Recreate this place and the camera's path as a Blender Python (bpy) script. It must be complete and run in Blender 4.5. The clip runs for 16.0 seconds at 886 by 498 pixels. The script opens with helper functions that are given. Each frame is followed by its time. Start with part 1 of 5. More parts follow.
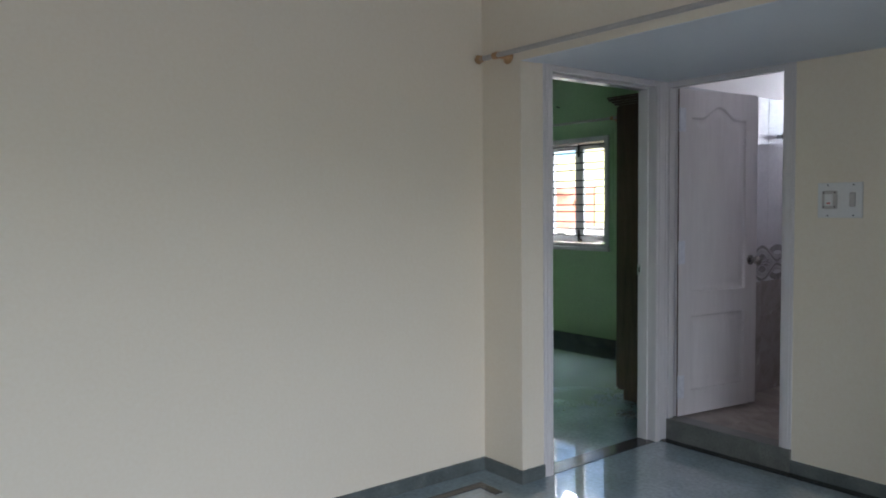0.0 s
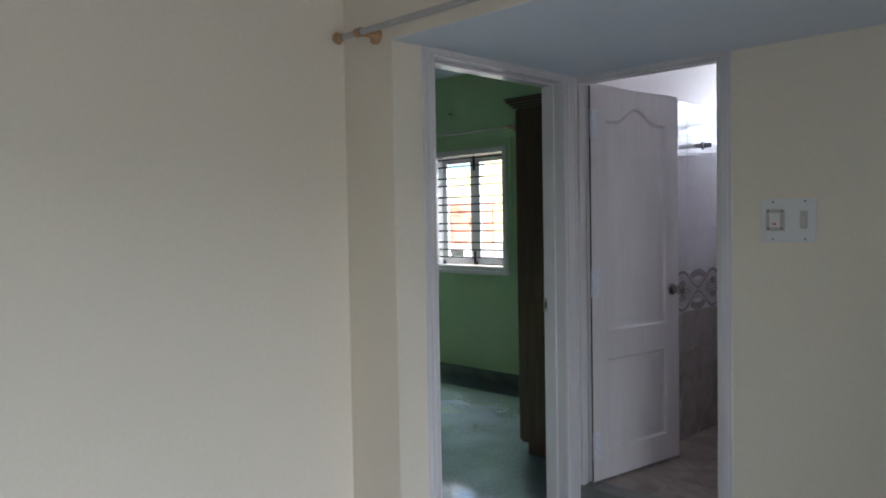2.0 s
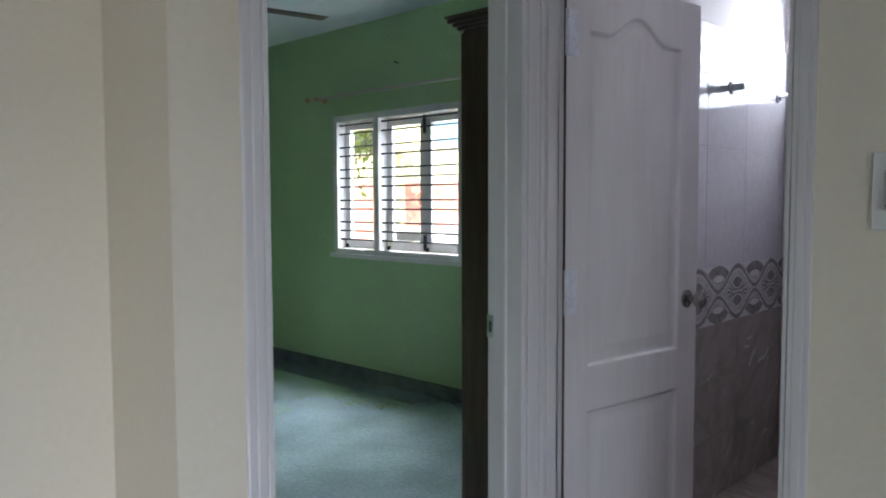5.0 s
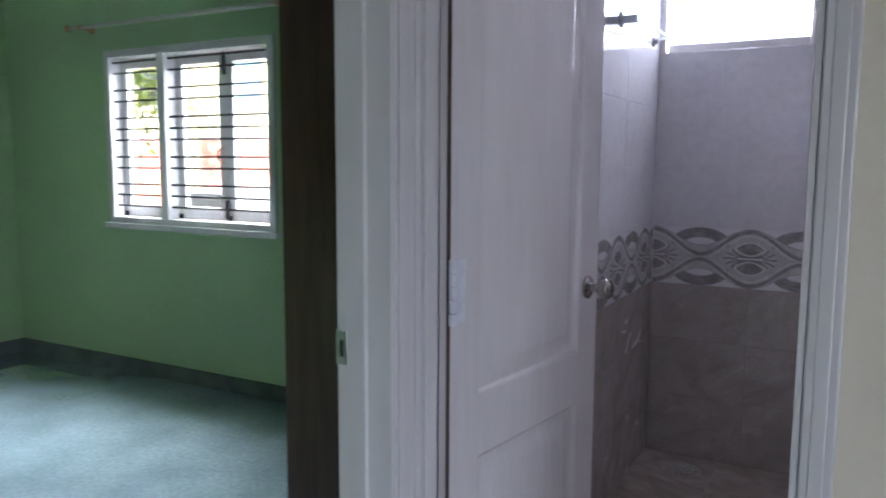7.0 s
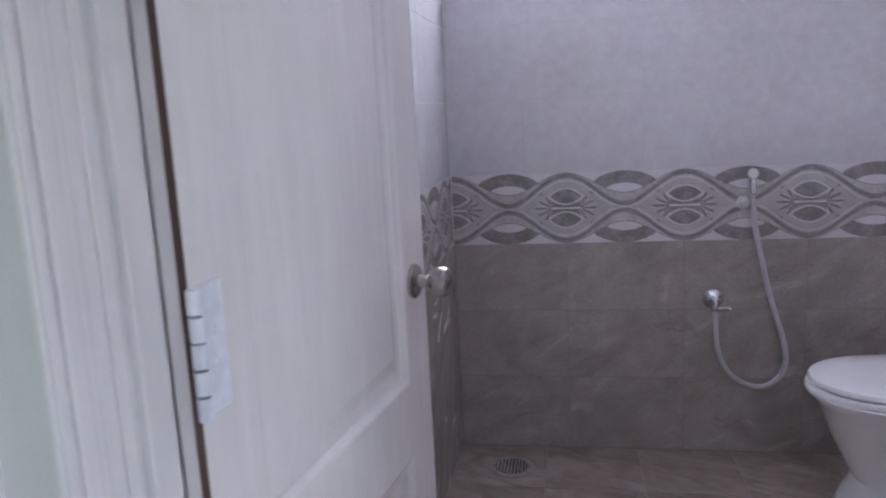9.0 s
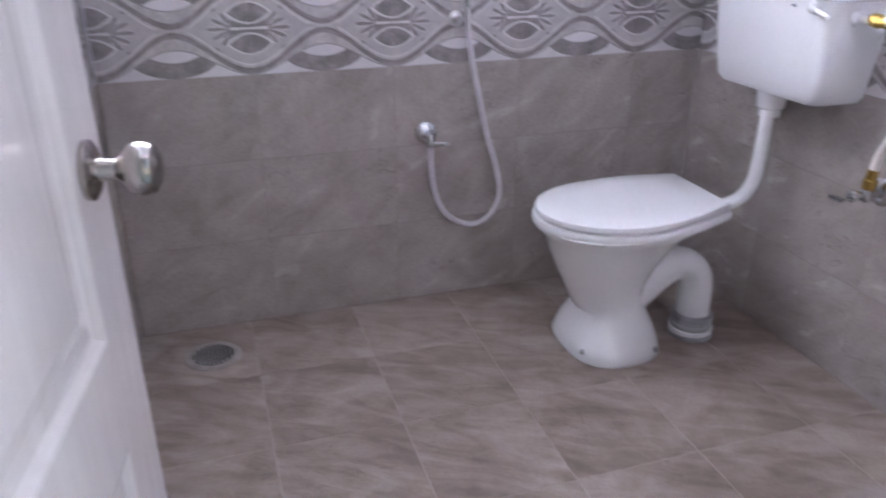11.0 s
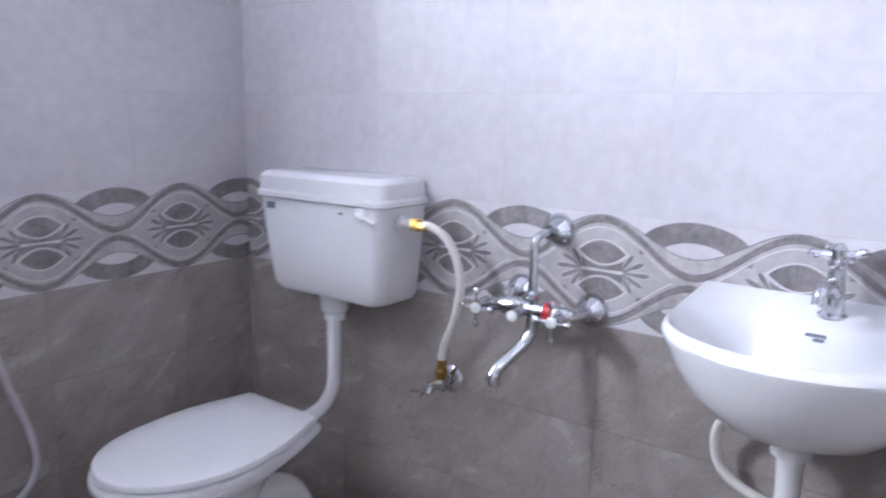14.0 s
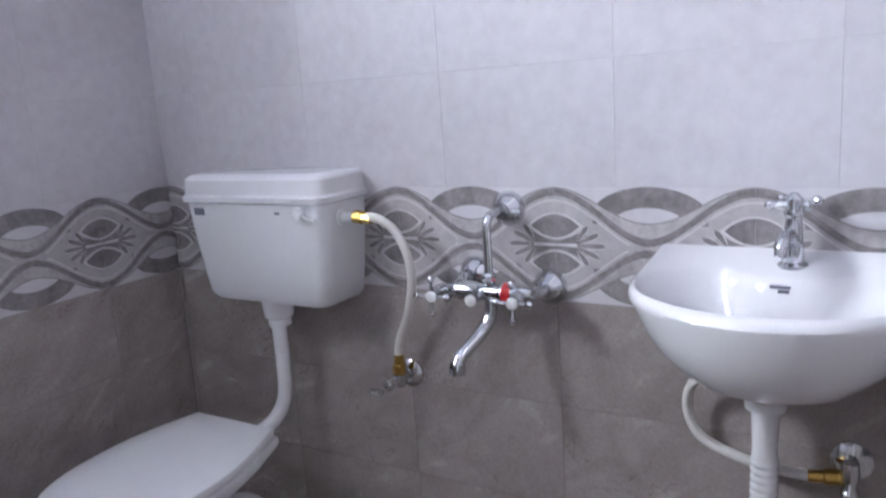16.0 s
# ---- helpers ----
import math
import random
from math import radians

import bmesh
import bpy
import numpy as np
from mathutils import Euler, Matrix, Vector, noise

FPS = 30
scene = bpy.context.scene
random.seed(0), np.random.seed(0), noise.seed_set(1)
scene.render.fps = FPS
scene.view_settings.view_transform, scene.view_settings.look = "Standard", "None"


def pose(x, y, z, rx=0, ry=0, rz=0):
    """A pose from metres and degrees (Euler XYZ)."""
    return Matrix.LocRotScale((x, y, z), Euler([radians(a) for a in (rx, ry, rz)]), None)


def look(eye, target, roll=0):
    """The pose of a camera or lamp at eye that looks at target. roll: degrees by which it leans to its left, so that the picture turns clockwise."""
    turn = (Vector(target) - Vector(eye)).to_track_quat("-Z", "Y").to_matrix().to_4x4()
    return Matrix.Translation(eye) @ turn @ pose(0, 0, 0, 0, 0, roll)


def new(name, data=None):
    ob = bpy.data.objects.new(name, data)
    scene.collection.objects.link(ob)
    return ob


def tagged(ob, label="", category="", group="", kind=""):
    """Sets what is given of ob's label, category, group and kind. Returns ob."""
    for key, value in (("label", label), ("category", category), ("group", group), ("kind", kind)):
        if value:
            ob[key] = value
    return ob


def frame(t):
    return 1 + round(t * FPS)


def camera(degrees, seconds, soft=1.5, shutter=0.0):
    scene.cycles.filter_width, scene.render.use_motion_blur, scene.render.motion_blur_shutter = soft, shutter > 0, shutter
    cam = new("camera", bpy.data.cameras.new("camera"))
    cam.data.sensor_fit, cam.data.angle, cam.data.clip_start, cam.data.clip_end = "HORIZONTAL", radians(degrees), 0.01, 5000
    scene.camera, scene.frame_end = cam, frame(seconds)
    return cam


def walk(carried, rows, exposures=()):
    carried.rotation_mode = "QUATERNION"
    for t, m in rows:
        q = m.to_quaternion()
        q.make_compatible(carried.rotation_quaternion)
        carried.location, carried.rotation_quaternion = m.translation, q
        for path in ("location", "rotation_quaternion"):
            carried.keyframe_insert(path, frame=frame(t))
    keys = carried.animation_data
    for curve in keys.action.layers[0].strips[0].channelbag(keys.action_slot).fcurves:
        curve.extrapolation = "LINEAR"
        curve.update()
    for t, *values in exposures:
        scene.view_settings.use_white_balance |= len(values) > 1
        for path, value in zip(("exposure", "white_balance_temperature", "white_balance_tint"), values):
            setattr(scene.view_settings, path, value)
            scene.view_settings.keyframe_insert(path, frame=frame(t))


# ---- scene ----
# camera and walk
cam = camera(60.9, 16.0, soft=1.9, shutter=0.5)
PATH = [
    (0, (0.019, -0.163, 1.427), (-1.562, 1.057, 1.317), -0.6),
    (0.5, (-0.12, 0.034, 1.427), (-1.677, 1.284, 1.306), -0.6),
    (1, (-0.285, 0.198, 1.434), (-1.785, 1.514, 1.304), -0.2),
    (1.5, (-0.461, 0.378, 1.429), (-1.899, 1.763, 1.319), -0.2),
    (2, (-0.59, 0.557, 1.462), (-1.999, 1.975, 1.389), -1.0),
    (2.5, (-0.756, 0.742, 1.442), (-2.14, 2.184, 1.373), -0.3),
    (3, (-0.922, 0.942, 1.449), (-2.268, 2.42, 1.371), -0.0),
    (3.5, (-1.019, 1.17, 1.452), (-2.347, 2.662, 1.354), -0.6),
    (4, (-1.12, 1.38, 1.449), (-2.488, 2.835, 1.343), -0.5),
    (4.2, (-1.176, 1.465, 1.432), (-2.555, 2.91, 1.321), -0.1),
    (6.3, (-1.735, 2.169, 1.416), (-3.032, 3.681, 1.233), -0.5),
    (6.5, (-1.808, 2.207, 1.415), (-3.008, 3.795, 1.224), -0.2),
    (7, (-1.966, 2.35, 1.412), (-2.92, 4.093, 1.185), 0.3),
    (7.5, (-2.081, 2.536, 1.403), (-2.896, 4.344, 1.151), -0.6),
    (8, (-2.192, 2.727, 1.404), (-2.842, 4.597, 1.122), -1.2),
    (8.2, (-2.23, 2.793, 1.398), (-2.814, 4.684, 1.11), -1.7),
    (10.5, (-2.436, 3.451, 1.338), (-2.162, 5.306, 0.642), -1.5),
    (11, (-2.489, 3.544, 1.321), (-1.926, 5.275, 0.492), 0.2),
    (11.5, (-2.493, 3.611, 1.312), (-1.727, 5.234, 0.429), 1.1),
    (12, (-2.45, 3.668, 1.329), (-1.655, 5.271, 0.435), -0.5),
    (12.5, (-2.421, 3.698, 1.35), (-1.482, 5.284, 0.574), -0.5),
    (13, (-2.411, 3.73, 1.353), (-1.224, 5.219, 0.742), 0.8),
    (13.5, (-2.412, 3.747, 1.367), (-1.021, 5.106, 0.902), 1.1),
    (14, (-2.398, 3.779, 1.362), (-0.836, 4.974, 0.997), 0.8),
    (14.5, (-2.381, 3.841, 1.348), (-0.691, 4.853, 1.005), -0.1),
    (15, (-2.386, 3.878, 1.347), (-0.666, 4.796, 0.899), -1.9),
    (15.5, (-2.39, 3.883, 1.346), (-0.718, 4.852, 0.83), -4.1),
    (16, (-2.378, 3.866, 1.346), (-0.705, 4.889, 0.95), -3.9),
]
EXPOSURES = [(0.0, 1.7, 6550, 10), (4.2, 1.95, 6550, 10), (6.3, 2.2, 6250, 12), (7.0, 2.4, 6200, 13), (8.2, 2.88, 6250, 13), (10.3, 3.6, 6360, 13),
             (11.0, 3.92, 6380, 13), (12.0, 4.03, 6350, 13), (13.0, 3.98, 6250, 12), (14.0, 3.52, 6180, 10), (15.0, 3.06, 6200, 10), (16.0, 3.12, 6350, 9)]
walk(cam, [(t, look(eye, target, roll)) for t, eye, target, roll in PATH], EXPOSURES)

# plan, in metres
AX = -3.05          # hall's long wall, inner face
BY = 2.48           # pier and fascia over the passage
DX = -2.755         # passage side of the bedroom door's wall
DT = 0.115          # thickness of the half-brick walls
HY = 3.69           # hall side of the bathroom door's wall
BI = 3.775          # bathroom side of that wall
SOFFIT = 2.158
ZC = 2.82           # ceilings
HE, HS = 2.7, -2.8  # hall's far walls
XL, XD, YC = -2.745, -0.90, 5.70
ZB = 0.125          # bathroom floor
RX, RY0 = -7.36, 2.0
YW = 5.69           # bedroom's window wall
D1A, D1B = 2.70, 3.575       # bedroom door, clear
D2A, D2B = -2.735, -2.037    # bathroom door, clear
HEAD = 2.125
WIN = (-6.30, -4.87, 1.01, 2.12)
VENT = (-2.738, -2.125, 1.882, 2.42)

# daylight
world = bpy.data.worlds.new("sky")
scene.world = world
world.use_nodes = True
wn = world.node_tree.nodes
sky = wn.new("ShaderNodeTexSky")
sky.sky_type, sky.sun_disc = 'NISHITA', False
sky.sun_elevation, sky.sun_rotation = radians(40), radians(205)
world.node_tree.links.new(sky.outputs[0], wn["Background"].inputs[0])
wn["Background"].inputs[1].default_value = 0.15
sun_data = bpy.data.lights.new("sun", 'SUN')
sun_data.energy, sun_data.angle, sun_data.color = 5.0, radians(0.5), (1.0, 0.95, 0.87)
sun = new("sun", sun_data)
sun.matrix_world = look((-6, -13, 12), (0, 0, 0))


def window_lamp(name, eye, target, w, h, watts, colour):
    d = bpy.data.lights.new(name, 'AREA')
    d.shape, d.size, d.size_y, d.energy, d.color = 'RECTANGLE', w, h, watts, colour
    ob = new(name, d)
    ob.matrix_world = look(eye, target)
    return ob


window_lamp("bedroom_window_daylight", (-5.6, 6.75, 2.95), (-5.6, 3.2, 0.7), 2.4, 1.4, 235, (0.86, 0.95, 1.0))
window_lamp("bathroom_vent_daylight", (-2.42, 5.93, 2.16), (-1.3, 4.1, 1.0), 0.8, 0.75, 6.2, (0.88, 0.91, 1.0))
window_lamp("bathroom_vent_skylight", (-3.1, 6.6, 2.55), (-1.0, 4.05, 1.15), 1.2, 0.8, 41.0, (0.88, 0.91, 1.0))
window_lamp("hall_balcony_daylight", (9.6, -2.2, 4.4), (-2.8, 0.6, 2.4), 7.6, 2.8, 310, (0.825, 0.87, 1.0))


# ---- materials ----
def material(name, colour, rough=0.5, metal=0.0, alt=None, scale=3.0, grain=60.0, grain_mix=0.12, bump=0.05, bump_scale=120.0, coat=0.0, spec=0.5, spread=0.0, stretch=None, rough_var=0.06, turn=0.0):
    m = bpy.data.materials.new(name)
    m.use_nodes = True
    nt = m.node_tree
    b = nt.nodes["Principled BSDF"]
    L = nt.links.new
    mp = nt.nodes.new("ShaderNodeMapping")
    geo = nt.nodes.new("ShaderNodeNewGeometry")
    L(geo.outputs["Position"], mp.inputs[0])
    if stretch:
        mp.inputs["Scale"].default_value = stretch
    mp.inputs["Rotation"].default_value = (0, 0, radians(turn))
    vec = mp.outputs[0]
    if spread:
        info = nt.nodes.new("ShaderNodeObjectInfo")
        cmb = nt.nodes.new("ShaderNodeCombineXYZ")
        mul = nt.nodes.new("ShaderNodeMath")
        mul.operation = 'MULTIPLY'
        mul.inputs[1].default_value = 37.0
        L(info.outputs["Random"], mul.inputs[0])
        for k in range(3):
            L(mul.outputs[0], cmb.inputs[k])
        add = nt.nodes.new("ShaderNodeVectorMath")
        L(mp.outputs[0], add.inputs[0])
        L(cmb.outputs[0], add.inputs[1])
        vec = add.outputs[0]
    big = nt.nodes.new("ShaderNodeTexNoise")
    big.inputs["Scale"].default_value, big.inputs["Detail"].default_value = scale, 5
    fine = nt.nodes.new("ShaderNodeTexNoise")
    fine.inputs["Scale"].default_value, fine.inputs["Detail"].default_value = grain, 3
    L(vec, big.inputs["Vector"])
    L(vec, fine.inputs["Vector"])
    ramp = nt.nodes.new("ShaderNodeValToRGB")
    alt = alt or tuple(c * 0.9 for c in colour)
    ramp.color_ramp.elements[0].position, ramp.color_ramp.elements[1].position = 0.35, 0.65
    ramp.color_ramp.elements[0].color, ramp.color_ramp.elements[1].color = (*alt, 1), (*colour, 1)
    L(big.outputs["Fac"], ramp.inputs[0])
    mix = nt.nodes.new("ShaderNodeMixRGB")
    mix.blend_type = 'OVERLAY'
    mix.inputs[0].default_value = grain_mix
    L(ramp.outputs[0], mix.inputs[1])
    L(fine.outputs["Fac"], mix.inputs[2])
    L(mix.outputs[0], b.inputs["Base Color"])
    rr = nt.nodes.new("ShaderNodeMapRange")
    rr.inputs[3].default_value, rr.inputs[4].default_value = max(0.02, rough - rough_var), min(1, rough + rough_var)
    L(fine.outputs["Fac"], rr.inputs[0])
    L(rr.outputs[0], b.inputs["Roughness"])
    b.inputs["Metallic"].default_value = metal
    b.inputs["Coat Weight"].default_value = coat
    b.inputs["Coat Roughness"].default_value = 0.03
    b.inputs["Specular IOR Level"].default_value = spec
    if bump:
        bn = nt.nodes.new("ShaderNodeTexNoise")
        bn.inputs["Scale"].default_value, bn.inputs["Detail"].default_value = bump_scale, 4
        L(vec, bn.inputs["Vector"])
        bp = nt.nodes.new("ShaderNodeBump")
        bp.inputs["Strength"].default_value, bp.inputs["Distance"].default_value = bump, 0.01
        L(bn.outputs["Fac"], bp.inputs["Height"])
        L(bp.outputs[0], b.inputs["Normal"])
    return m


def slate(name, dark, mid, pale, rough, lean, axis):
    """Printed slate tile: clouded patches, slanting streaks and short cracks, laid afresh on every tile."""
    m = bpy.data.materials.new(name)
    m.use_nodes = True
    nt = m.node_tree
    b = nt.nodes["Principled BSDF"]
    L = nt.links.new
    N = nt.nodes.new
    tc, info = N("ShaderNodeTexCoord"), N("ShaderNodeObjectInfo")
    mul = N("ShaderNodeVectorMath")
    mul.operation = 'MULTIPLY'
    mul.inputs[1].default_value = (41.0, 23.0, 67.0)
    L(info.outputs["Random"], mul.inputs[0])
    add = N("ShaderNodeVectorMath")
    L(tc.outputs["Object"], add.inputs[0])
    L(mul.outputs[0], add.inputs[1])

    def noise(scale, detail, distort, stretch=None):
        n = N("ShaderNodeTexNoise")
        n.inputs["Scale"].default_value, n.inputs["Detail"].default_value, n.inputs["Distortion"].default_value = scale, detail, distort
        if stretch:
            turned = N("ShaderNodeVectorRotate")
            turned.rotation_type = 'Y_AXIS' if axis == "y" else 'Z_AXIS'
            turned.inputs["Angle"].default_value = radians(lean)
            scaled = N("ShaderNodeVectorMath")
            scaled.operation = 'MULTIPLY'
            scaled.inputs[1].default_value = stretch
            L(add.outputs[0], turned.inputs["Vector"])
            L(turned.outputs[0], scaled.inputs[0])
            L(scaled.outputs[0], n.inputs["Vector"])
        else:
            L(add.outputs[0], n.inputs["Vector"])
        return n

    def ramp(source, stops):
        r = N("ShaderNodeValToRGB")
        e = r.color_ramp.elements
        e[0].position, e[0].color = stops[0][0], (*stops[0][1], 1)
        e[1].position, e[1].color = stops[-1][0], (*stops[-1][1], 1)
        for p, c in stops[1:-1]:
            e.new(p).color = (*c, 1)
        L(source, r.inputs[0])
        return r
    long_way = (1.0, 2.2, 2.2) if axis == "y" else (1.0, 3.0, 3.0)
    clouds = noise(4.6, 7, 1.2)
    streaks = noise(3.8, 7, 1.6, long_way)
    both = N("ShaderNodeMath")
    both.operation = 'ADD'
    half = N("ShaderNodeMath")
    half.operation = 'MULTIPLY'
    half.inputs[1].default_value = 0.5
    L(clouds.outputs["Fac"], both.inputs[0])
    L(streaks.outputs["Fac"], both.inputs[1])
    L(both.outputs[0], half.inputs[0])
    tone = ramp(half.outputs[0], [(0.36, dark), (0.50, mid), (0.64, pale)])
    # short dark cracks: the thin middle line of a stretched noise, let through in patches
    crack = noise(6.5, 3, 1.8, (1.0, 2.4, 2.4))
    line = ramp(crack.outputs["Fac"], [(0.482, (0, 0, 0)), (0.497, (1, 1, 1)), (0.512, (0, 0, 0))])
    patch = ramp(noise(5.0, 2, 0.4).outputs["Fac"], [(0.50, (0, 0, 0)), (0.62, (0.62, 0.62, 0.62))])
    amount = N("ShaderNodeMath")
    amount.operation = 'MULTIPLY'
    L(line.outputs[0], amount.inputs[0])
    L(patch.outputs[0], amount.inputs[1])
    cracked = N("ShaderNodeMixRGB")
    cracked.blend_type = 'MULTIPLY'
    cracked.inputs[2].default_value = (0.50, 0.47, 0.46, 1)
    L(amount.outputs[0], cracked.inputs[0])
    L(tone.outputs[0], cracked.inputs[1])
    fine = noise(130, 3, 0.0)
    grained = N("ShaderNodeMixRGB")
    grained.blend_type = 'OVERLAY'
    grained.inputs[0].default_value = 0.22
    L(cracked.outputs[0], grained.inputs[1])
    L(fine.outputs["Fac"], grained.inputs[2])
    L(grained.outputs[0], b.inputs["Base Color"])
    rr = N("ShaderNodeMapRange")
    rr.inputs[3].default_value, rr.inputs[4].default_value = rough - 0.07, rough + 0.09
    L(streaks.outputs["Fac"], rr.inputs[0])
    L(rr.outputs[0], b.inputs["Roughness"])
    bp = N("ShaderNodeBump")
    bp.inputs["Strength"].default_value, bp.inputs["Distance"].default_value = 0.16, 0.012
    L(half.outputs[0], bp.inputs["Height"])
    L(bp.outputs[0], b.inputs["Normal"])
    return m


M = {}
M["cream"] = material("cream_wall_paint", (0.78, 0.70, 0.585), 0.55, alt=(0.76, 0.68, 0.565), scale=1.1, bump=0.04, bump_scale=160)
M["white_paint"] = material("white_ceiling_paint", (0.74, 0.77, 0.82), 0.6, alt=(0.70, 0.73, 0.79), scale=0.9, bump=0.04)
M["green"] = material("green_wall_paint", (0.375, 0.52, 0.30), 0.5, alt=(0.355, 0.495, 0.28), scale=1.3, bump=0.04, bump_scale=160)
M["pink"] = material("pinkish_white_wall_paint", (0.80, 0.74, 0.74), 0.6, alt=(0.77, 0.71, 0.72), scale=1.0, bump=0.05)
M["enamel"] = material("white_enamel_paint", (0.67, 0.64, 0.65), 0.16, alt=(0.63, 0.60, 0.61), scale=4, grain=25, bump=0.025, bump_scale=22, stretch=(1, 1, 0.12))
M["door"] = material("moulded_door_enamel", (0.69, 0.65, 0.66), 0.12, alt=(0.65, 0.61, 0.62), scale=5, grain=40, bump=0.06, bump_scale=45, stretch=(1, 1, 0.1))
M["stone_floor"] = material("polished_grey_green_floor", (0.30, 0.375, 0.42), 0.05, alt=(0.21, 0.275, 0.31), scale=2.4, grain=45, grain_mix=0.35, bump=0.004, bump_scale=8, rough_var=0.03, coat=1.0, spec=0.8)
M["border"] = material("dark_granite_border", (0.035, 0.04, 0.04), 0.12, alt=(0.02, 0.022, 0.024), scale=30, grain=220, grain_mix=0.5, bump=0.0)
M["skirting"] = material("grey_stone_skirting", (0.13, 0.15, 0.15), 0.25, alt=(0.085, 0.10, 0.10), scale=7, grain=90, grain_mix=0.3, bump=0.03)
M["threshold"] = material("grey_step_stone", (0.16, 0.165, 0.155), 0.3, alt=(0.11, 0.115, 0.11), scale=9, grain=110, grain_mix=0.4, bump=0.03)
M["dark_tile"] = slate("grey_brown_wall_tile", (0.275, 0.246, 0.234), (0.34, 0.303, 0.29), (0.39, 0.352, 0.342), 0.24, 35, "y")
M["light_tile"] = material("pale_glossy_wall_tile", (0.56, 0.54, 0.575), 0.055, alt=(0.53, 0.51, 0.545), scale=4.5, grain=30, grain_mix=0.15, bump=0.012, bump_scale=7, spread=1.0, rough_var=0.025)
M["band_tile"] = material("pale_border_tile", (0.62, 0.60, 0.63), 0.14, alt=(0.57, 0.55, 0.585), scale=6, grain=40, grain_mix=0.15, bump=0.02, bump_scale=15)
M["ribbon"] = material("grey_ribbon_print", (0.50, 0.47, 0.48), 0.2, alt=(0.38, 0.355, 0.365), scale=14, grain=60, grain_mix=0.35, bump=0.03)
M["ribbon_dark"] = material("dark_ribbon_print", (0.285, 0.265, 0.27), 0.2, alt=(0.19, 0.175, 0.18), scale=22, grain=80, grain_mix=0.35, bump=0.03)
M["petal"] = material("dark_petal_print", (0.27, 0.25, 0.25), 0.2, alt=(0.18, 0.165, 0.165), scale=30, grain=90, grain_mix=0.4, bump=0.03)
M["field"] = material("grey_field_print", (0.47, 0.445, 0.46), 0.18, alt=(0.40, 0.375, 0.39), scale=12, grain=50, grain_mix=0.2, bump=0.0)
M["hinge"] = material("painted_steel_hinge", (0.66, 0.66, 0.72), 0.3, alt=(0.56, 0.56, 0.62), scale=30, bump=0.02)
M["outline"] = material("pale_outline_print", (0.66, 0.63, 0.65), 0.2, scale=20, bump=0.0)
M["grout_dark"] = material("brown_grout", (0.23, 0.20, 0.19), 0.8, bump=0.1, bump_scale=300)
M["grout_floor"] = material("pale_brown_grout", (0.38, 0.33, 0.30), 0.8, bump=0.1, bump_scale=300)
M["drain_rim"] = material("dull_drain_rim", (0.36, 0.33, 0.32), 0.4, alt=(0.28, 0.25, 0.24), scale=25, bump=0.03)
M["rod"] = material("grey_curtain_rod", (0.47, 0.44, 0.42), 0.35, scale=10, bump=0.0)
M["grout"] = material("pale_grout", (0.52, 0.50, 0.53), 0.8, bump=0.1, bump_scale=300)
M["bath_floor"] = slate("brown_slate_floor_tile", (0.155, 0.118, 0.103), (0.25, 0.20, 0.176), (0.34, 0.286, 0.263), 0.34, 28, "z")
M["ceramic"] = material("white_glazed_ceramic", (0.75, 0.75, 0.78), 0.07, alt=(0.74, 0.74, 0.77), scale=3, bump=0.0, grain_mix=0.015, coat=0.6, rough_var=0.02)
M["plastic"] = material("white_plastic", (0.74, 0.735, 0.765), 0.24, alt=(0.735, 0.73, 0.76), scale=3, grain=8, bump=0.0, grain_mix=0.01, rough_var=0.02, coat=0.3)
M["hose"] = material("translucent_cream_hose", (0.70, 0.68, 0.66), 0.3, alt=(0.64, 0.61, 0.58), scale=20, bump=0.02)
M["grey_hose"] = material("pale_grey_pvc_hose", (0.56, 0.52, 0.58), 0.3, scale=20, bump=0.02)
M["chrome"] = material("chrome", (0.66, 0.67, 0.70), 0.06, metal=1.0, alt=(0.60, 0.61, 0.64), scale=8, bump=0.0, rough_var=0.03)
M["steel"] = material("brushed_steel", (0.55, 0.55, 0.56), 0.3, metal=1.0, scale=20, bump=0.02)
M["satin"] = material("satin_nickel", (0.46, 0.43, 0.41), 0.17, metal=1.0, alt=(0.40, 0.37, 0.35), scale=20, bump=0.0)
M["brass"] = material("brass", (0.62, 0.42, 0.12), 0.22, metal=1.0, alt=(0.52, 0.34, 0.10), scale=20, bump=0.02)
M["bronze"] = material("gold_toned_rod", (0.50, 0.30, 0.16), 0.3, metal=0.6, scale=20, bump=0.0)
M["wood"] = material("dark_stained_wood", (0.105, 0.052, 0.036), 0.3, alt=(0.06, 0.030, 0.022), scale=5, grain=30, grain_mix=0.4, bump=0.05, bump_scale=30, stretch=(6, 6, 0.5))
M["black"] = material("black_iron_paint", (0.02, 0.02, 0.022), 0.4, bump=0.02)
M["collar"] = material("grey_pipe_collar", (0.30, 0.30, 0.32), 0.45, alt=(0.24, 0.24, 0.26), scale=20, bump=0.02)
M["rail_arm"] = material("pale_blue_grey_plastic", (0.45, 0.49, 0.54), 0.35, scale=12, bump=0.0)
M["rubber"] = material("grey_rubber", (0.13, 0.13, 0.14), 0.6, bump=0.05)
# near-black: stands for shade in small openings; colours the switch-board screws too
M["dark"] = material("recess_shade_and_screw", (0.03, 0.03, 0.03), 0.6, bump=0.0)
M["red"] = material("red_mark", (0.55, 0.02, 0.03), 0.3, bump=0.0)
M["blue_ink"] = material("grey_blue_print", (0.16, 0.17, 0.22), 0.4, bump=0.0)
M["switch_grey"] = material("grey_plastic_socket", (0.50, 0.46, 0.44), 0.4, bump=0.0)
M["plate"] = material("white_plastic_plate", (0.74, 0.73, 0.72), 0.35, bump=0.0)

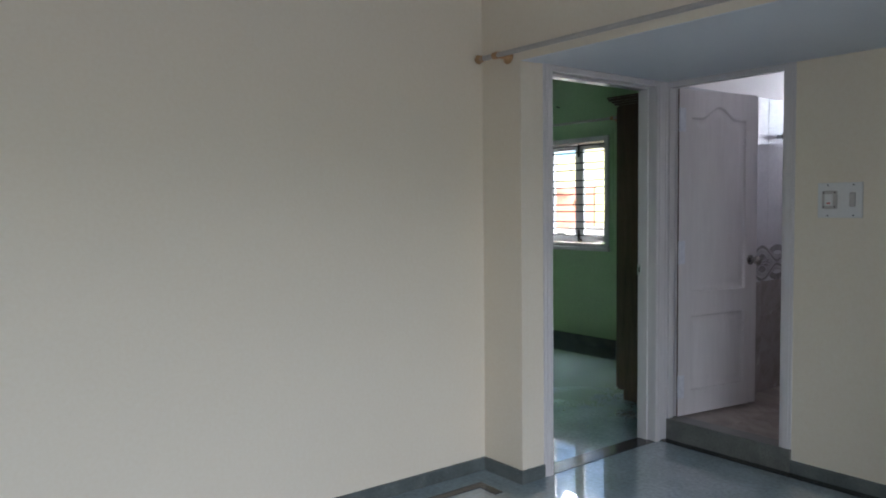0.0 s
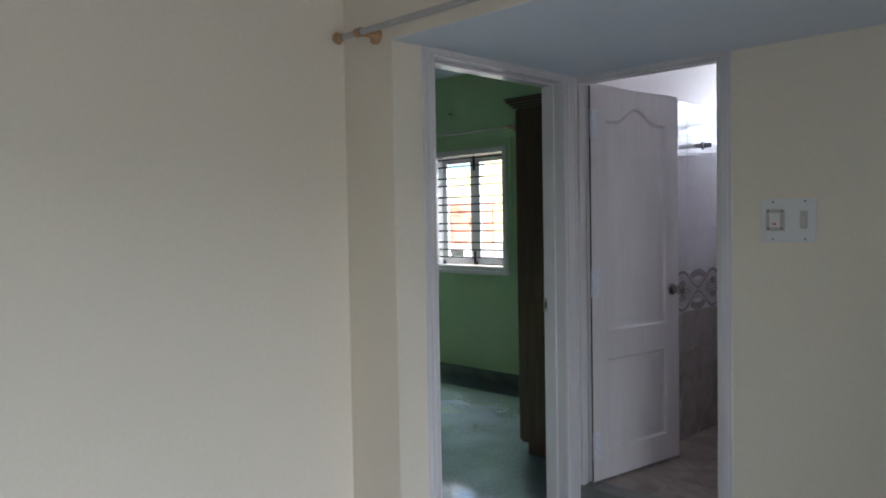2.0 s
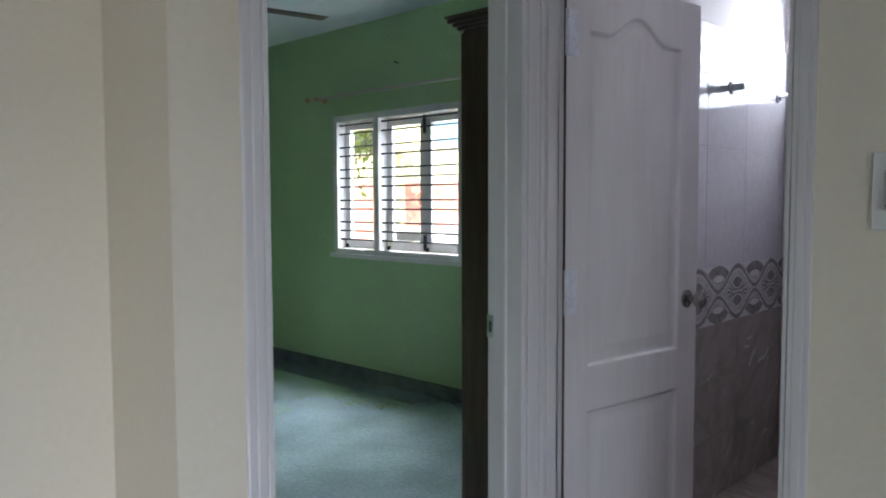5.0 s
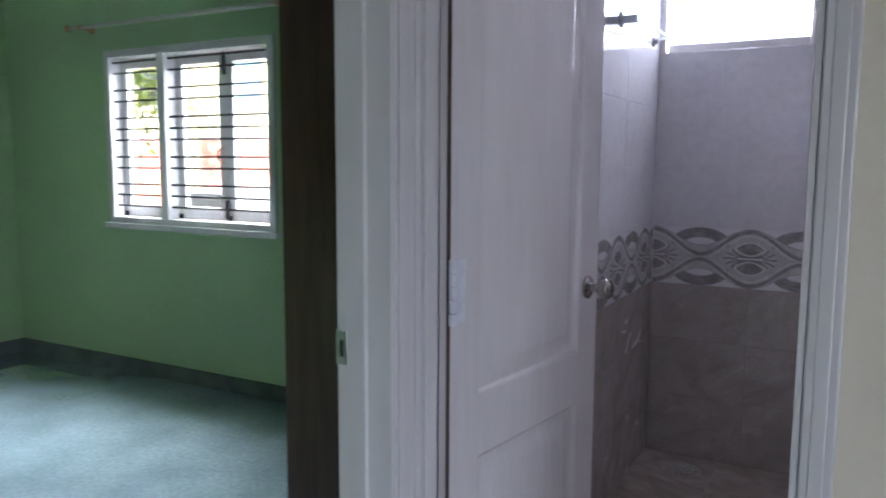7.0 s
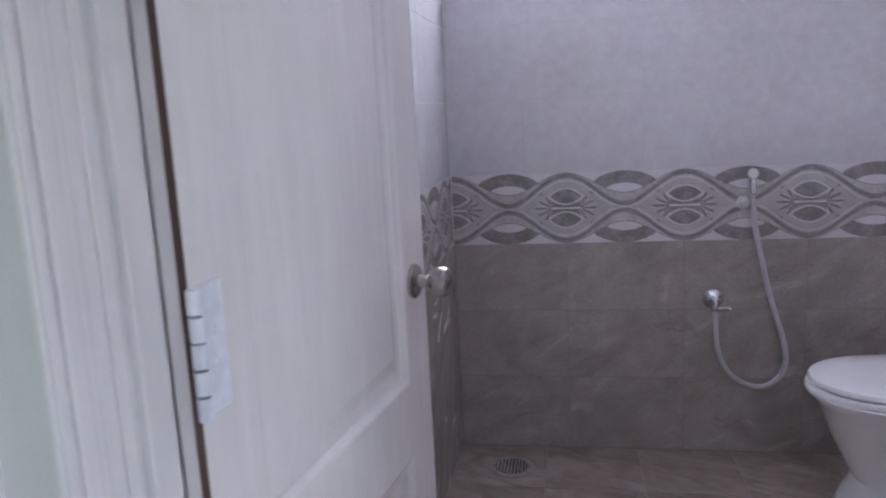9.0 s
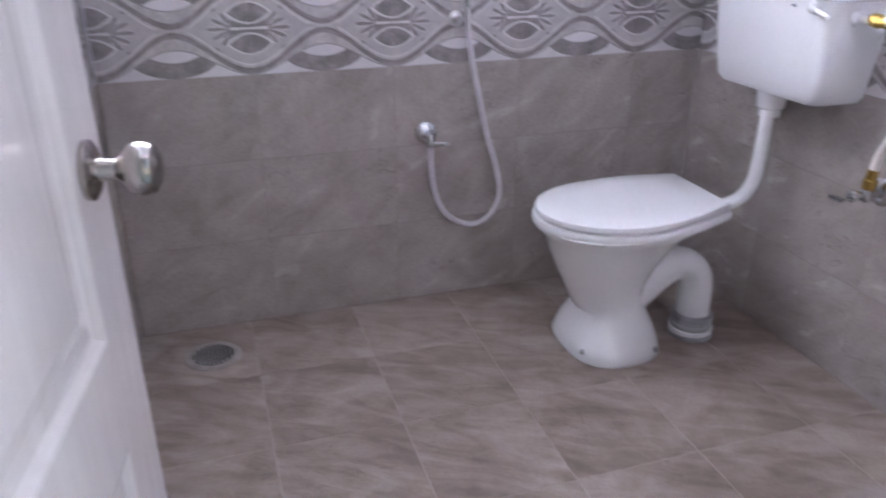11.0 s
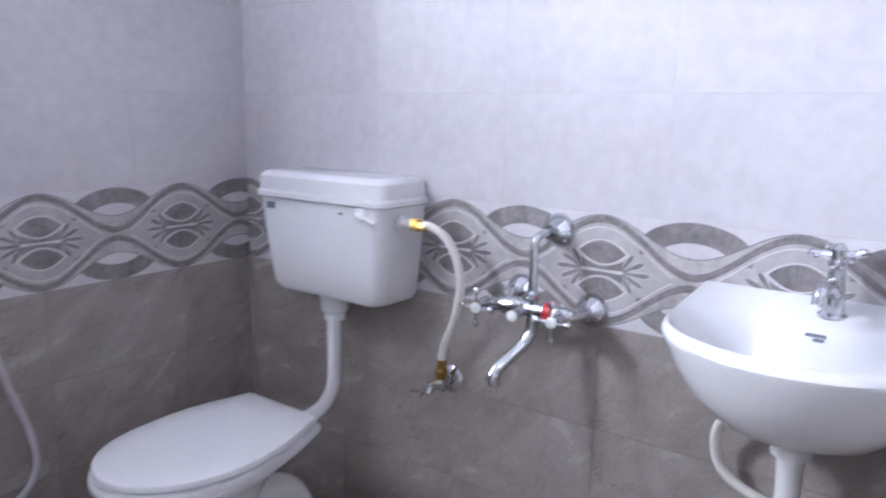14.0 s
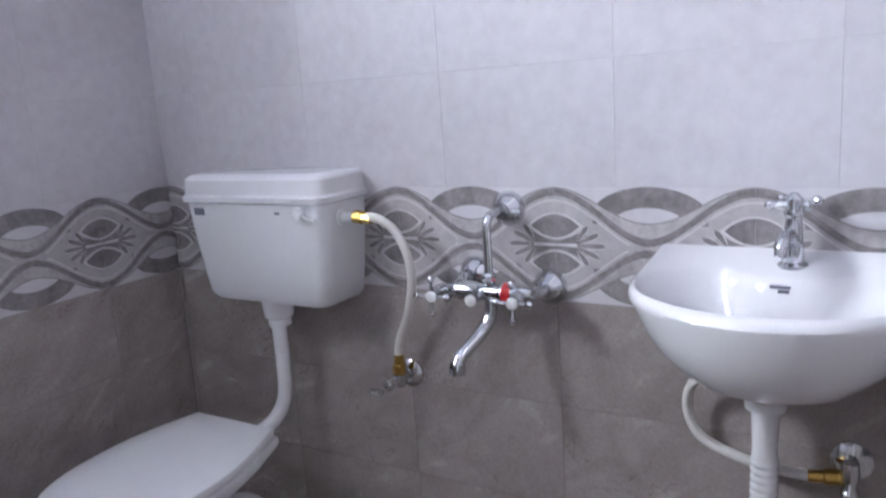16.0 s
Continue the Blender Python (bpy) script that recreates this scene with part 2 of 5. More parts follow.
glass = bpy.data.materials.new("clear_window_glass")
glass.use_nodes = True
gb = glass.node_tree.nodes["Principled BSDF"]
gb.inputs["Transmission Weight"].default_value, gb.inputs["Roughness"].default_value, gb.inputs["IOR"].default_value = 1.0, 0.0, 1.45
frost = bpy.data.materials.new("frosted_louvre_glass")
frost.use_nodes = True
fn = frost.node_tree
tr = fn.nodes.new("ShaderNodeBsdfTranslucent")
tr.inputs[0].default_value = (0.88, 0.92, 0.95, 1)
mixer_node = fn.nodes.new("ShaderNodeMixShader")
mixer_node.inputs[0].default_value = 0.75
fn.nodes["Principled BSDF"].inputs["Base Color"].default_value = (0.8, 0.84, 0.86, 1)
fn.nodes["Principled BSDF"].inputs["Roughness"].default_value = 0.25
fn.links.new(fn.nodes["Principled BSDF"].outputs[0], mixer_node.inputs[1])
fn.links.new(tr.outputs[0], mixer_node.inputs[2])
fn.links.new(mixer_node.outputs[0], fn.nodes["Material Output"].inputs[0])


# ---- mesh helpers ----
def finish(name, bm, mat, parent=None, smooth=False):
    me = bpy.data.meshes.new(name)
    bmesh.ops.recalc_face_normals(bm, faces=bm.faces)
    bm.to_mesh(me)
    bm.free()
    for m in (mat if isinstance(mat, (list, tuple)) else [mat]):
        me.materials.append(m)
    if smooth:
        me.polygons.foreach_set("use_smooth", [True] * len(me.polygons))
        me.set_sharp_from_angle(angle=radians(38))
    ob = new(name, me)
    if parent:
        ob.parent = parent
    return ob


def part(name, bm, mat, parent, label="", smooth=False):
    ob = finish(name, bm, mat, parent, smooth)
    if label:
        ob["label"] = label
    return ob


def empty(name, label, category, at=(0, 0, 0), group="", kind=""):
    ob = new(name)
    ob.location = at
    return tagged(ob, label, category, group, kind)


def setting(name, bm, mat, label, category):
    return tagged(finish(name, bm, mat), label, category, kind="structure")


def box(bm, x0, x1, y0, y1, z0, z1, bevel=0.0, mat=0):
    x0, x1 = min(x0, x1), max(x0, x1)
    y0, y1 = min(y0, y1), max(y0, y1)
    z0, z1 = min(z0, z1), max(z0, z1)
    v = [bm.verts.new((x, y, z)) for x in (x0, x1) for y in (y0, y1) for z in (z0, z1)]
    fs = [bm.faces.new([v[i] for i in f]) for f in ((0, 1, 3, 2), (4, 6, 7, 5), (0, 4, 5, 1), (2, 3, 7, 6), (0, 2, 6, 4), (1, 5, 7, 3))]
    for f in fs:
        f.material_index = mat
    if bevel:
        es = list({e for f in fs for e in f.edges})
        bmesh.ops.bevel(bm, geom=es, offset=bevel, segments=2, profile=0.5, affect='EDGES')
    return bm


def boxes(*dims, bevel=0.0):
    bm = bmesh.new()
    for d in dims:
        box(bm, *d, bevel=bevel)
    return bm


def loft(rings, bm=None, cap=True, closed=True, mat=0):
    """Skin of a list of rings of equal length."""
    bm = bm or bmesh.new()
    vs = [[bm.verts.new(p) for p in r] for r in rings]
    n = len(vs[0])
    for a, b in zip(vs, vs[1:]):
        for i in range(n if closed else n - 1):
            j = (i + 1) % n
            bm.faces.new((a[i], a[j], b[j], b[i])).material_index = mat
    if cap:
        bm.faces.new(list(reversed(vs[0]))).material_index = mat
        bm.faces.new(vs[-1]).material_index = mat
    return bm


def tube(points, r, bm=None, n=12, cap=True, mat=0):
    """A round tube along a polyline; r is a radius or a list of radii."""
    pts = [Vector(p) for p in points]
    rs = r if isinstance(r, (list, tuple)) else [r] * len(pts)
    rings, up = [], None
    for i, p in enumerate(pts):
        d = (pts[min(i + 1, len(pts) - 1)] - pts[max(i - 1, 0)]).normalized()
        if up is None:
            up = d.orthogonal().normalized()
        up = (up - d * up.dot(d)).normalized()
        side = d.cross(up)
        rings.append([p + rs[i] * (math.cos(a) * up + math.sin(a) * side) for a in (2 * math.pi * k / n for k in range(n))])
    return loft(rings, bm, cap, mat=mat)


def curve(ctrl, steps=8):
    """Catmull-Rom points through the control points."""
    c = [Vector(p) for p in ctrl]
    c = [2 * c[0] - c[1]] + c + [2 * c[-1] - c[-2]]
    out = []
    for i in range(1, len(c) - 2):
        for k in range(steps):
            t = k / steps
            p0, p1, p2, p3 = c[i - 1:i + 3]
            out.append(0.5 * (2 * p1 + (p2 - p0) * t + (2 * p0 - 5 * p1 + 4 * p2 - p3) * t * t + (3 * p1 - p0 - 3 * p2 + p3) * t ** 3))
    return out + [c[-2]]


def lathe(profile, axis_from, axis_to, bm=None, n=20, mat=0):
    """Turned shape: profile rows (distance along the axis in metres, radius)."""
    a, d = Vector(axis_from), (Vector(axis_to) - Vector(axis_from)).normalized()
    u = d.orthogonal().normalized()
    w = d.cross(u)
    rings = [[a + d * s + r * (math.cos(t) * u + math.sin(t) * w) for t in (2 * math.pi * k / n for k in range(n))] for s, r in profile]
    return loft(rings, bm, True, mat=mat)


# ---- structure ----
T = DT
WALL_X = DX - T   # bedroom face of the door wall
setting("floor", boxes((RX - 0.2, HE, HS, RY0, -0.12, 0), (RX - 0.2, WALL_X, RY0, YW, -0.12, 0), (WALL_X, HE, RY0, HY + 0.04, -0.12, 0)), M["stone_floor"], "polished grey-green stone floor with faint veins", "floor")

bm = boxes((AX - 0.15, AX, HS, BY, 0, ZC))
setting("wall_hall_west", bm, M["cream"], "plain cream painted wall of the hall", "wall")
setting("wall_pier", boxes((WALL_X, DX, BY, D1A - 0.065, 0, SOFFIT), (AX - 0.15, WALL_X, BY, BY + 0.115, 0, SOFFIT)), M["cream"], "cream painted pier beside the bedroom door", "wall")
setting("wall_fascia", boxes((AX - 0.15, HE, BY, BY + 0.115, SOFFIT, ZC)), M["cream"], "cream painted beam face over the passage", "wall")
setting("passage_soffit", boxes((DX - T, HE, BY + 0.115, HY, SOFFIT, SOFFIT + 0.1)), M["white_paint"], "low white painted slab over the passage", "ceiling")
setting("beam_underside", boxes((DX - T, HE, BY + 0.002, BY + 0.113, SOFFIT - 0.003, SOFFIT)), M["white_paint"], "white painted underside of the beam", "ceiling")
setting("wall_bathroom_front", boxes((D2B + 0.065, HE, HY, BI, 0, ZC), (DX, D2B + 0.065, HY, BI, HEAD + 0.05, ZC)), M["cream"], "cream painted wall beside the bathroom door", "wall")
setting("wall_door_head", boxes((DX - T, DX, D1A - 0.065, HY, HEAD + 0.05, SOFFIT)), M["white_paint"], "narrow white strip over the bedroom door frame", "wall")
# unseen wall, added to keep hall daylight off the bathroom-door wall
setting("wall_light_block", boxes((0.0, 0.12, BY + 0.115, HY, 0, SOFFIT), (0.0, HE, BY, BY + 0.115, 0, SOFFIT)), M["cream"], "unseen cream wall added to hold daylight out of the passage", "wall")
setting("wall_hall_south", boxes((AX - 0.15, HE + 0.15, HS - 0.15, HS, 0, ZC)), M["cream"], "cream painted end wall of the hall", "wall")
setting("wall_hall_east", boxes((HE, HE + 0.15, HS, -2.5, 0, ZC), (HE, HE + 0.15, 1.8, BI, 0, ZC), (HE, HE + 0.15, -2.5, 1.8, 2.3, ZC)), M["cream"], "cream painted wall with the balcony opening", "wall")
setting("ceiling_hall", boxes((AX - 0.15, HE + 0.15, HS - 0.15, BY + 0.115, ZC, ZC + 0.12)), M["white_paint"], "plain white hall ceiling", "ceiling")

# bedroom
wx0, wx1, wz0, wz1 = WIN
setting("wall_bedroom_window", boxes((RX, wx0, YW, YW + 0.2, 0, ZC), (wx1, XL - 0.06, YW, YW + 0.2, 0, ZC), (wx0, wx1, YW, YW + 0.2, 0, wz0), (wx0, wx1, YW, YW + 0.2, wz1, ZC)), M["green"], "green painted wall round the bedroom window", "wall")
setting("wall_bedroom_west", boxes((RX - 0.15, RX, RY0, YW + 0.2, 0, ZC)), M["green"], "green painted side wall of the bedroom", "wall")
setting("wall_bedroom_south", boxes((RX, AX - 0.15, RY0 - 0.1, RY0, 0, ZC)), M["green"], "green painted back wall of the bedroom", "wall")
setting("wall_bedroom_inner", boxes((WALL_X - 0.01, XL - 0.06, HY + 0.004, YW, 0, ZC), (AX - 0.16, AX - 0.15, RY0, BY + 0.115, 0, ZC), (AX - 0.15, WALL_X, BY + 0.115, BY + 0.125, 0, ZC),
        (WALL_X - 0.01, WALL_X, BY + 0.125, D1A - 0.065, 0, ZC), (WALL_X - 0.01, WALL_X, D1A - 0.065, HY + 0.004, HEAD + 0.05, ZC)), M["green"], "green painted inner wall of the bedroom", "wall")
setting("ceiling_bedroom", boxes((RX - 0.15, XL - 0.06, RY0 - 0.1, YW + 0.2, ZC, ZC + 0.12)), M["white_paint"], "plain white bedroom ceiling", "ceiling")

# bathroom
vx0, vx1, vz0, vz1 = VENT
setting("wall_bathroom_back", boxes((XL - 0.06, vx0, YC + 0.012, YC + 0.23, 0, ZC), (vx1, XD + 0.15, YC + 0.012, YC + 0.23, 0, ZC), (vx0, vx1, YC + 0.012, YC + 0.23, 0, vz0), (vx0, vx1, YC + 0.012, YC + 0.23, vz1, ZC)), M["pink"], "pinkish white painted bathroom wall above the tiles", "wall")
setting("wall_bathroom_west", boxes((XL - 0.06, XL - 0.012, BI, YC + 0.012, 0, ZC)), M["pink"], "pinkish white painted bathroom side wall", "wall")
setting("wall_bathroom_east", boxes((XD + 0.012, XD + 0.15, HY + 0.1, YC + 0.012, 0, ZC)), M["pink"], "pinkish white painted wall behind the cistern", "wall")
setting("wall_bathroom_inside", boxes((D2B + 0.065, XD + 0.012, BI, BI + 0.006, 0, ZC), (XL - 0.012, D2B + 0.065, BI, BI + 0.006, HEAD + 0.05, ZC)), M["pink"], "pinkish white inner side of the door wall", "wall")
setting("ceiling_bathroom", boxes((XL - 0.06, XD + 0.15, HY, YC + 0.23, ZC, ZC + 0.12)), M["white_paint"], "plain white bathroom ceiling", "ceiling")
setting("bathroom_floor_bed", boxes((XL - 0.012, XD + 0.012, HY + 0.04, YC + 0.012, -0.12, ZB - 0.0012)), M["grout_floor"], "brown grout bed under the bathroom floor tiles", "floor")
setting("door_step", boxes((D2A - 0.02, D2B + 0.066, HY - 0.014, BI + 0.02, 0, ZB + 0.003), bevel=0.003), M["threshold"], "grey stone step at the bathroom door", "step")

# skirtings
SK = 0.07
SB = 0.10
setting("baseboard_hall", boxes((AX, AX + 0.012, HS, BY, 0, SK), (AX + 0.012, DX + 0.012, BY - 0.012, BY, 0, SK), (DX, DX + 0.012, BY, D1A - 0.065, 0, SK), (D2B + 0.065, HE, HY - 0.012, HY, 0, SK)), M["skirting"], "dark grey stone skirting of the hall", "skirting")
setting("baseboard_bedroom", boxes((RX, WALL_X - 0.01, YW - 0.012, YW, 0, SB), (RX, RX + 0.012, RY0, YW - 0.012, 0, SB)), M["skirting"], "dark grey stone skirting of the bedroom", "skirting")
setting("floor_border", boxes((AX + 0.145, AX + 0.195, HS, BY - 0.205, 0, 0.004), (AX + 0.145, DX + 0.02, BY - 0.205, BY - 0.155, 0, 0.004), (D2B + 0.067, HE, HY - 0.07, HY - 0.012, 0, 0.004), (DX, D2B + 0.067, HY - 0.07, HY - 0.014, 0, 0.004), (DX - T, DX, D1A, D1B, 0, 0.004)), M["border"], "dark granite border strip set in the floor", "floor border")

# ---- doors and frames ----
def door_frame(name, along, a, b, across, depth, z0, z1, w, label, stop=(0.45, 0.98)):
    """A frame of two posts and a head with a rebate and a bead. along: 'x' or 'y'; a, b: the clear opening; across: the front face; depth: signed thickness; stop: where the door stop lies in the depth."""
    ob = empty(name, label, "door frame", kind="structure")

    def put(bm, u0, u1, v0, v1, za, zb, bev=0.004):
        if along == 'x':
            box(bm, u0, u1, v0, v1, za, zb, bev)
        else:
            box(bm, v0, v1, u0, u1, za, zb, bev)
    s = 1 if depth > 0 else -1
    for u0, u1, inner in ((a - w, a, a), (b, b + w, b)):
        bm = bmesh.new()
        put(bm, u0, u1, across, across + depth, z0, z1 + 0.05)
        d = 0.012 if inner == a else -0.012
        put(bm, inner, inner + d, across + depth * stop[0], across + depth * stop[1], z0, z1, 0.002)
        mid = (u0 + u1) / 2
        put(bm, mid - 0.012, mid + 0.012, across - s * 0.006, across, z0, z1 + 0.03, 0.003)
        put(bm, inner - d * 0.2, inner - d * 1.4, across - s * 0.004, across, z0, z1, 0.002)
        part("jamb", bm, M["enamel"], ob)
    bm = bmesh.new()
    put(bm, a, b, across, across + depth, z1, z1 + 0.05)
    put(bm, a, b, across + depth * stop[0], across + depth * stop[1], z1 - 0.012, z1, 0.002)
    put(bm, a - w * 0.5, b + w * 0.5, across - s * 0.006, across, z1 + 0.015, z1 + 0.03, 0.003)
    part("head", bm, M["enamel"], ob)
    return ob


bed_frame = door_frame("door_frame_1", 'y', D1A, D1B, DX + 0.006, -(T + 0.012), 0, HEAD, 0.065, "white enamelled frame of the bedroom doorway")
bath_frame = door_frame("door_frame_2", 'x', D2A - 0.012, D2B + 0.012, HY - 0.006, 0.1, 0.0, HEAD + 0.012, 0.053, "white enamelled frame of the bathroom doorway", (0.01, 0.5))
bm = boxes((DX - T, DX + 0.004, D1B + 0.065, HY - 0.006, 0, SOFFIT), bevel=0.003)
box(bm, DX + 0.004, DX + 0.009, D1B + 0.085, D1B + 0.105, 0, HEAD, 0.002)
setting("corner_post", bm, M["enamel"], "white enamelled post between the two door frames", "post")
bm = bmesh.new()
box(bm, WALL_X - 0.004, WALL_X + 0.022, D1B - 0.016, D1B - 0.0125, 1.005, 1.075, 0.001)
# raised dark block; the latch hole's shade is in its colour
sp = (empty("strike_plate", "small steel strike plate on the white door frame", "strike plate"))
part("plate", bm, M["steel"], sp)
part("slot_shade", boxes((WALL_X + 0.006, WALL_X + 0.015, D1B - 0.0175, D1B - 0.015, 1.022, 1.056)), M["dark"], sp)


def panel_outline(x0, x1, z0, z1, arch, m, n=20):
    """An inset outline of a door panel with an arched top edge."""
    x0, x1, z0, z1 = x0 + m, x1 - m, z0 + m, z1 - m
    pts = [(x0, z0), (x1, z0)]
    for k in range(n + 1):
        s = k / n
        pts.append((x1 + (x0 - x1) * s, z1 + arch * (0.5 - 0.5 * math.cos(2 * math.pi * min(max((s - 0.16) / 0.68, 0), 1)))))
    return pts


def moulded_door(name, w, h, thick, label):
    """Leaf in local x (width), y (thickness, face at 0 towards -y), z; sunk panels on both faces."""
    ob = empty(name, label, "door", kind="structure")
    panels = ((0.140, 0.612, 0.0), (0.752, h - 0.165, 0.075))
    bm = boxes((0.002, w - 0.002, 0.0132, thick - 0.0132, 0.002, h - 0.002))
    for a, b, c, d in ((0, 0.003, 0, h), (w - 0.003, w, 0, h), (0.003, w - 0.003, 0, 0.003), (0.003, w - 0.003, h - 0.003, h)):
        box(bm, a, b, 0.0002, thick - 0.0002, c, d)
    for y0 in (0.0, thick):
        loops = [[(0, 0), (w, 0), (w, h), (0, h)]] + [panel_outline(0.105, w - 0.105, za, zb, arch, 0.0) for za, zb, arch in panels]
        es = []
        for lp in loops:
            vs = [bm.verts.new((x, y0, z)) for x, z in lp]
            es += [bm.edges.new((vs[k], vs[(k + 1) % len(vs)])) for k in range(len(vs))]
        bmesh.ops.triangle_fill(bm, edges=es, use_beauty=True)
    part("leaf", bm, M["door"], ob)
    for side in (-1, 1):
        y0 = 0 if side < 0 else thick
        for za, zb, arch in panels:
            prof = [(0.0, 0.0), (0.003, -0.0008), (0.0062, -0.0034), (0.0098, -0.0092), (0.0125, -0.0118), (0.018, -0.0125), (0.034, -0.0125), (0.040, -0.0112), (0.064, -0.0030), (0.070, -0.0024)]
            rings = [[(x, y0 + side * lift, z) for x, z in panel_outline(0.105, w - 0.105, za, zb, arch, m)] for m, lift in prof]
            bm = loft(rings, cap=False)
            bm.faces.new([bm.verts.new(p) for p in rings[-1]])
            bmesh.ops.remove_doubles(bm, verts=bm.verts, dist=1e-5)
            part("panel", bm, M["door"], ob, smooth=True)
    return ob


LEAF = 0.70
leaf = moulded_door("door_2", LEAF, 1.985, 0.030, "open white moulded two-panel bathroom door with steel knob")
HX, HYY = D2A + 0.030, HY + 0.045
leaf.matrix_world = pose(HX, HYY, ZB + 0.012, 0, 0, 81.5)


def knob(parent, x, y, z, side):
    bm = lathe([(0, 0.032), (0.006, 0.032), (0.010, 0.026), (0.012, 0.012), (0.030, 0.011), (0.036, 0.016), (0.044, 0.026), (0.056, 0.029), (0.068, 0.026), (0.074, 0.016), (0.075, 0.004)], (x, y, z), (x, y + side, z), n=24)
    k = part("knob", bm, M["satin"], parent, "satin steel round door knob", smooth=True)
    return k


knob(leaf, LEAF - 0.062, 0.0, 0.933, -1)
knob(leaf, LEAF - 0.062, 0.030, 0.933, 1)
part("latch_plate", boxes((LEAF - 0.001, LEAF + 0.002, 0.006, 0.028, 0.885, 0.985)), M["steel"], leaf)
for hz in (0.18, 1.003, 1.80):
    bm = boxes((0.001, 0.050, -0.004, 0.001, hz - 0.070, hz + 0.070), bevel=0.001)
    for kz in range(5):
        tube([(-0.003, -0.007, hz - 0.070 + 0.0285 * kz), (-0.003, -0.007, hz - 0.045 + 0.0285 * kz)], 0.0078, bm, 10)
    h = part("hinge", bm, M["hinge"], leaf, "painted steel butt hinge")
    for sz in (-0.052, -0.018, 0.018, 0.052):
        sx = 0.022 if abs(sz) > 0.03 else 0.030
        part("screw", lathe([(0, 0.005), (0.0015, 0.003)], (sx, -0.004, hz + sz), (sx, -1, hz + sz), n=8), M["hinge"], h)
# dark strip along the leaf: the hinge gap's shade put into its colour
part("hinge_gap_shade", boxes((-0.0016, -0.0002, 0.001, 0.0105, 0.002, 1.983)), M["wood"], leaf, "dark strip with the hinge gap's shade in its colour")

# the bathroom side of the doorway: painted lining
setting("doorway_lining", boxes((DX, D2A - 0.065, HY - 0.002, BI + 0.004, 0, HEAD + 0.05)), M["enamel"], "white painted lining beside the bathroom door", "wall")

# ---- bedroom window ----
def bedroom_window():
    x0, x1, z0, z1 = WIN
    w = empty("window_1", "three-sash white timber window with dark iron bars", "window", kind="structure")
    fr = bmesh.new()
    ya, yb = YW - 0.025, YW + 0.11
    for a, b, c, d in ((x0, x0 + 0.05, z0, z1), (x1 - 0.05, x1, z0, z1), (x0 + 0.05, x1 - 0.05, z0, z0 + 0.04), (x0 + 0.05, x1 - 0.05, z1 - 0.05, z1)):
        box(fr, a, b, ya, yb, c, d, 0.004)
    part("window_frame", fr, M["enamel"], w)
    mx = x0 + 0.525
    part("mullion", boxes((mx - 0.032, mx + 0.032, ya - 0.003, yb - 0.003, z0 + 0.04, z1 - 0.05), bevel=0.004), M["enamel"], w)
    part("window_sill", boxes((x0 - 0.02, x1 + 0.02, YW - 0.05, YW + 0.0, z0 - 0.035, z0 + 0.002), bevel=0.005), M["enamel"], w, "white painted sill")
    cas = bmesh.new()
    for a, b, c, d in ((x0 - 0.05, x0 - 0.002, z0 - 0.04, z1 + 0.06), (x1 + 0.002, x1 + 0.05, z0 - 0.04, z1 + 0.06), (x0 - 0.002, x1 + 0.002, z1 + 0.002, z1 + 0.06)):
        box(cas, a, b, YW - 0.008, YW, c, d, 0.002)
    part("window_surround", cas, M["green"], w, "green painted raised surround")
    spans = [(x0 + 0.05, mx - 0.032), (mx + 0.032, mx + 0.032 + 0.42), (mx + 0.032 + 0.42, x1 - 0.05)]
    for k, (a, b) in enumerate(spans):
        sash = bmesh.new()
        s = 0.058
        ys, ye = yb - 0.045, yb - 0.008
        box(sash, a, a + s, ys, ye, z0 + 0.042, z1 - 0.052, 0.003)
        box(sash, b - s, b, ys, ye, z0 + 0.042, z1 - 0.052, 0.003)
        box(sash, a + s, b - s, ys, ye, z0 + 0.042, z0 + 0.042 + 0.075, 0.003)
        box(sash, a + s, b - s, ys, ye, z1 - 0.052 - 0.062, z1 - 0.052, 0.003)
        so = part("sash", sash, M["enamel"], w)
        g = part("pane", boxes((a + s - 0.004, b - s + 0.004, ys + 0.016, ys + 0.020, z0 + 0.11, z1 - 0.11)), glass, so)
        g.visible_shadow = False
        part("stay", boxes((a + 0.015, a + 0.035, ys - 0.02, ys, z0 + 0.045, z0 + 0.075), bevel=0.003), M["black"], so)
    part("tower_bolt", boxes((spans[2][0] - 0.012, spans[2][0] + 0.012, yb - 0.062, yb - 0.046, z0 + 0.05, z0 + 0.17), bevel=0.003), M["black"], w)
    part("tower_bolt", boxes((spans[2][0] - 0.012, spans[2][0] + 0.012, yb - 0.062, yb - 0.046, z1 - 0.19, z1 - 0.055), bevel=0.003), M["black"], w)
    part("pull_handle", tube(curve([(spans[2][0] - 0.03, yb - 0.046, 1.50), (spans[2][0] - 0.04, yb - 0.08, 1.47), (spans[2][0] - 0.04, yb - 0.08, 1.43), (spans[2][0] - 0.03, yb - 0.046, 1.40)]), 0.006, n=8), M["bronze"], w)
    # bars stand in groups of two and three
    zs, z = [], z0 + 0.115
    gaps = [0.070, 0.070, 0.105, 0.070, 0.108, 0.070, 0.070, 0.108, 0.070, 0.108, 0.070, 0.070]
    for g in [0] + gaps:
        z += g
        if z < z1 - 0.06:
            zs.append(z)
    for z in zs:
        for a, b in ((x0 + 0.045, mx - 0.028), (mx + 0.028, x1 - 0.045)):
            part("bar", boxes((a, b, YW + 0.004, YW + 0.016, z - 0.0065, z + 0.0065), bevel=0.002), M["black"], w)


bedroom_window()


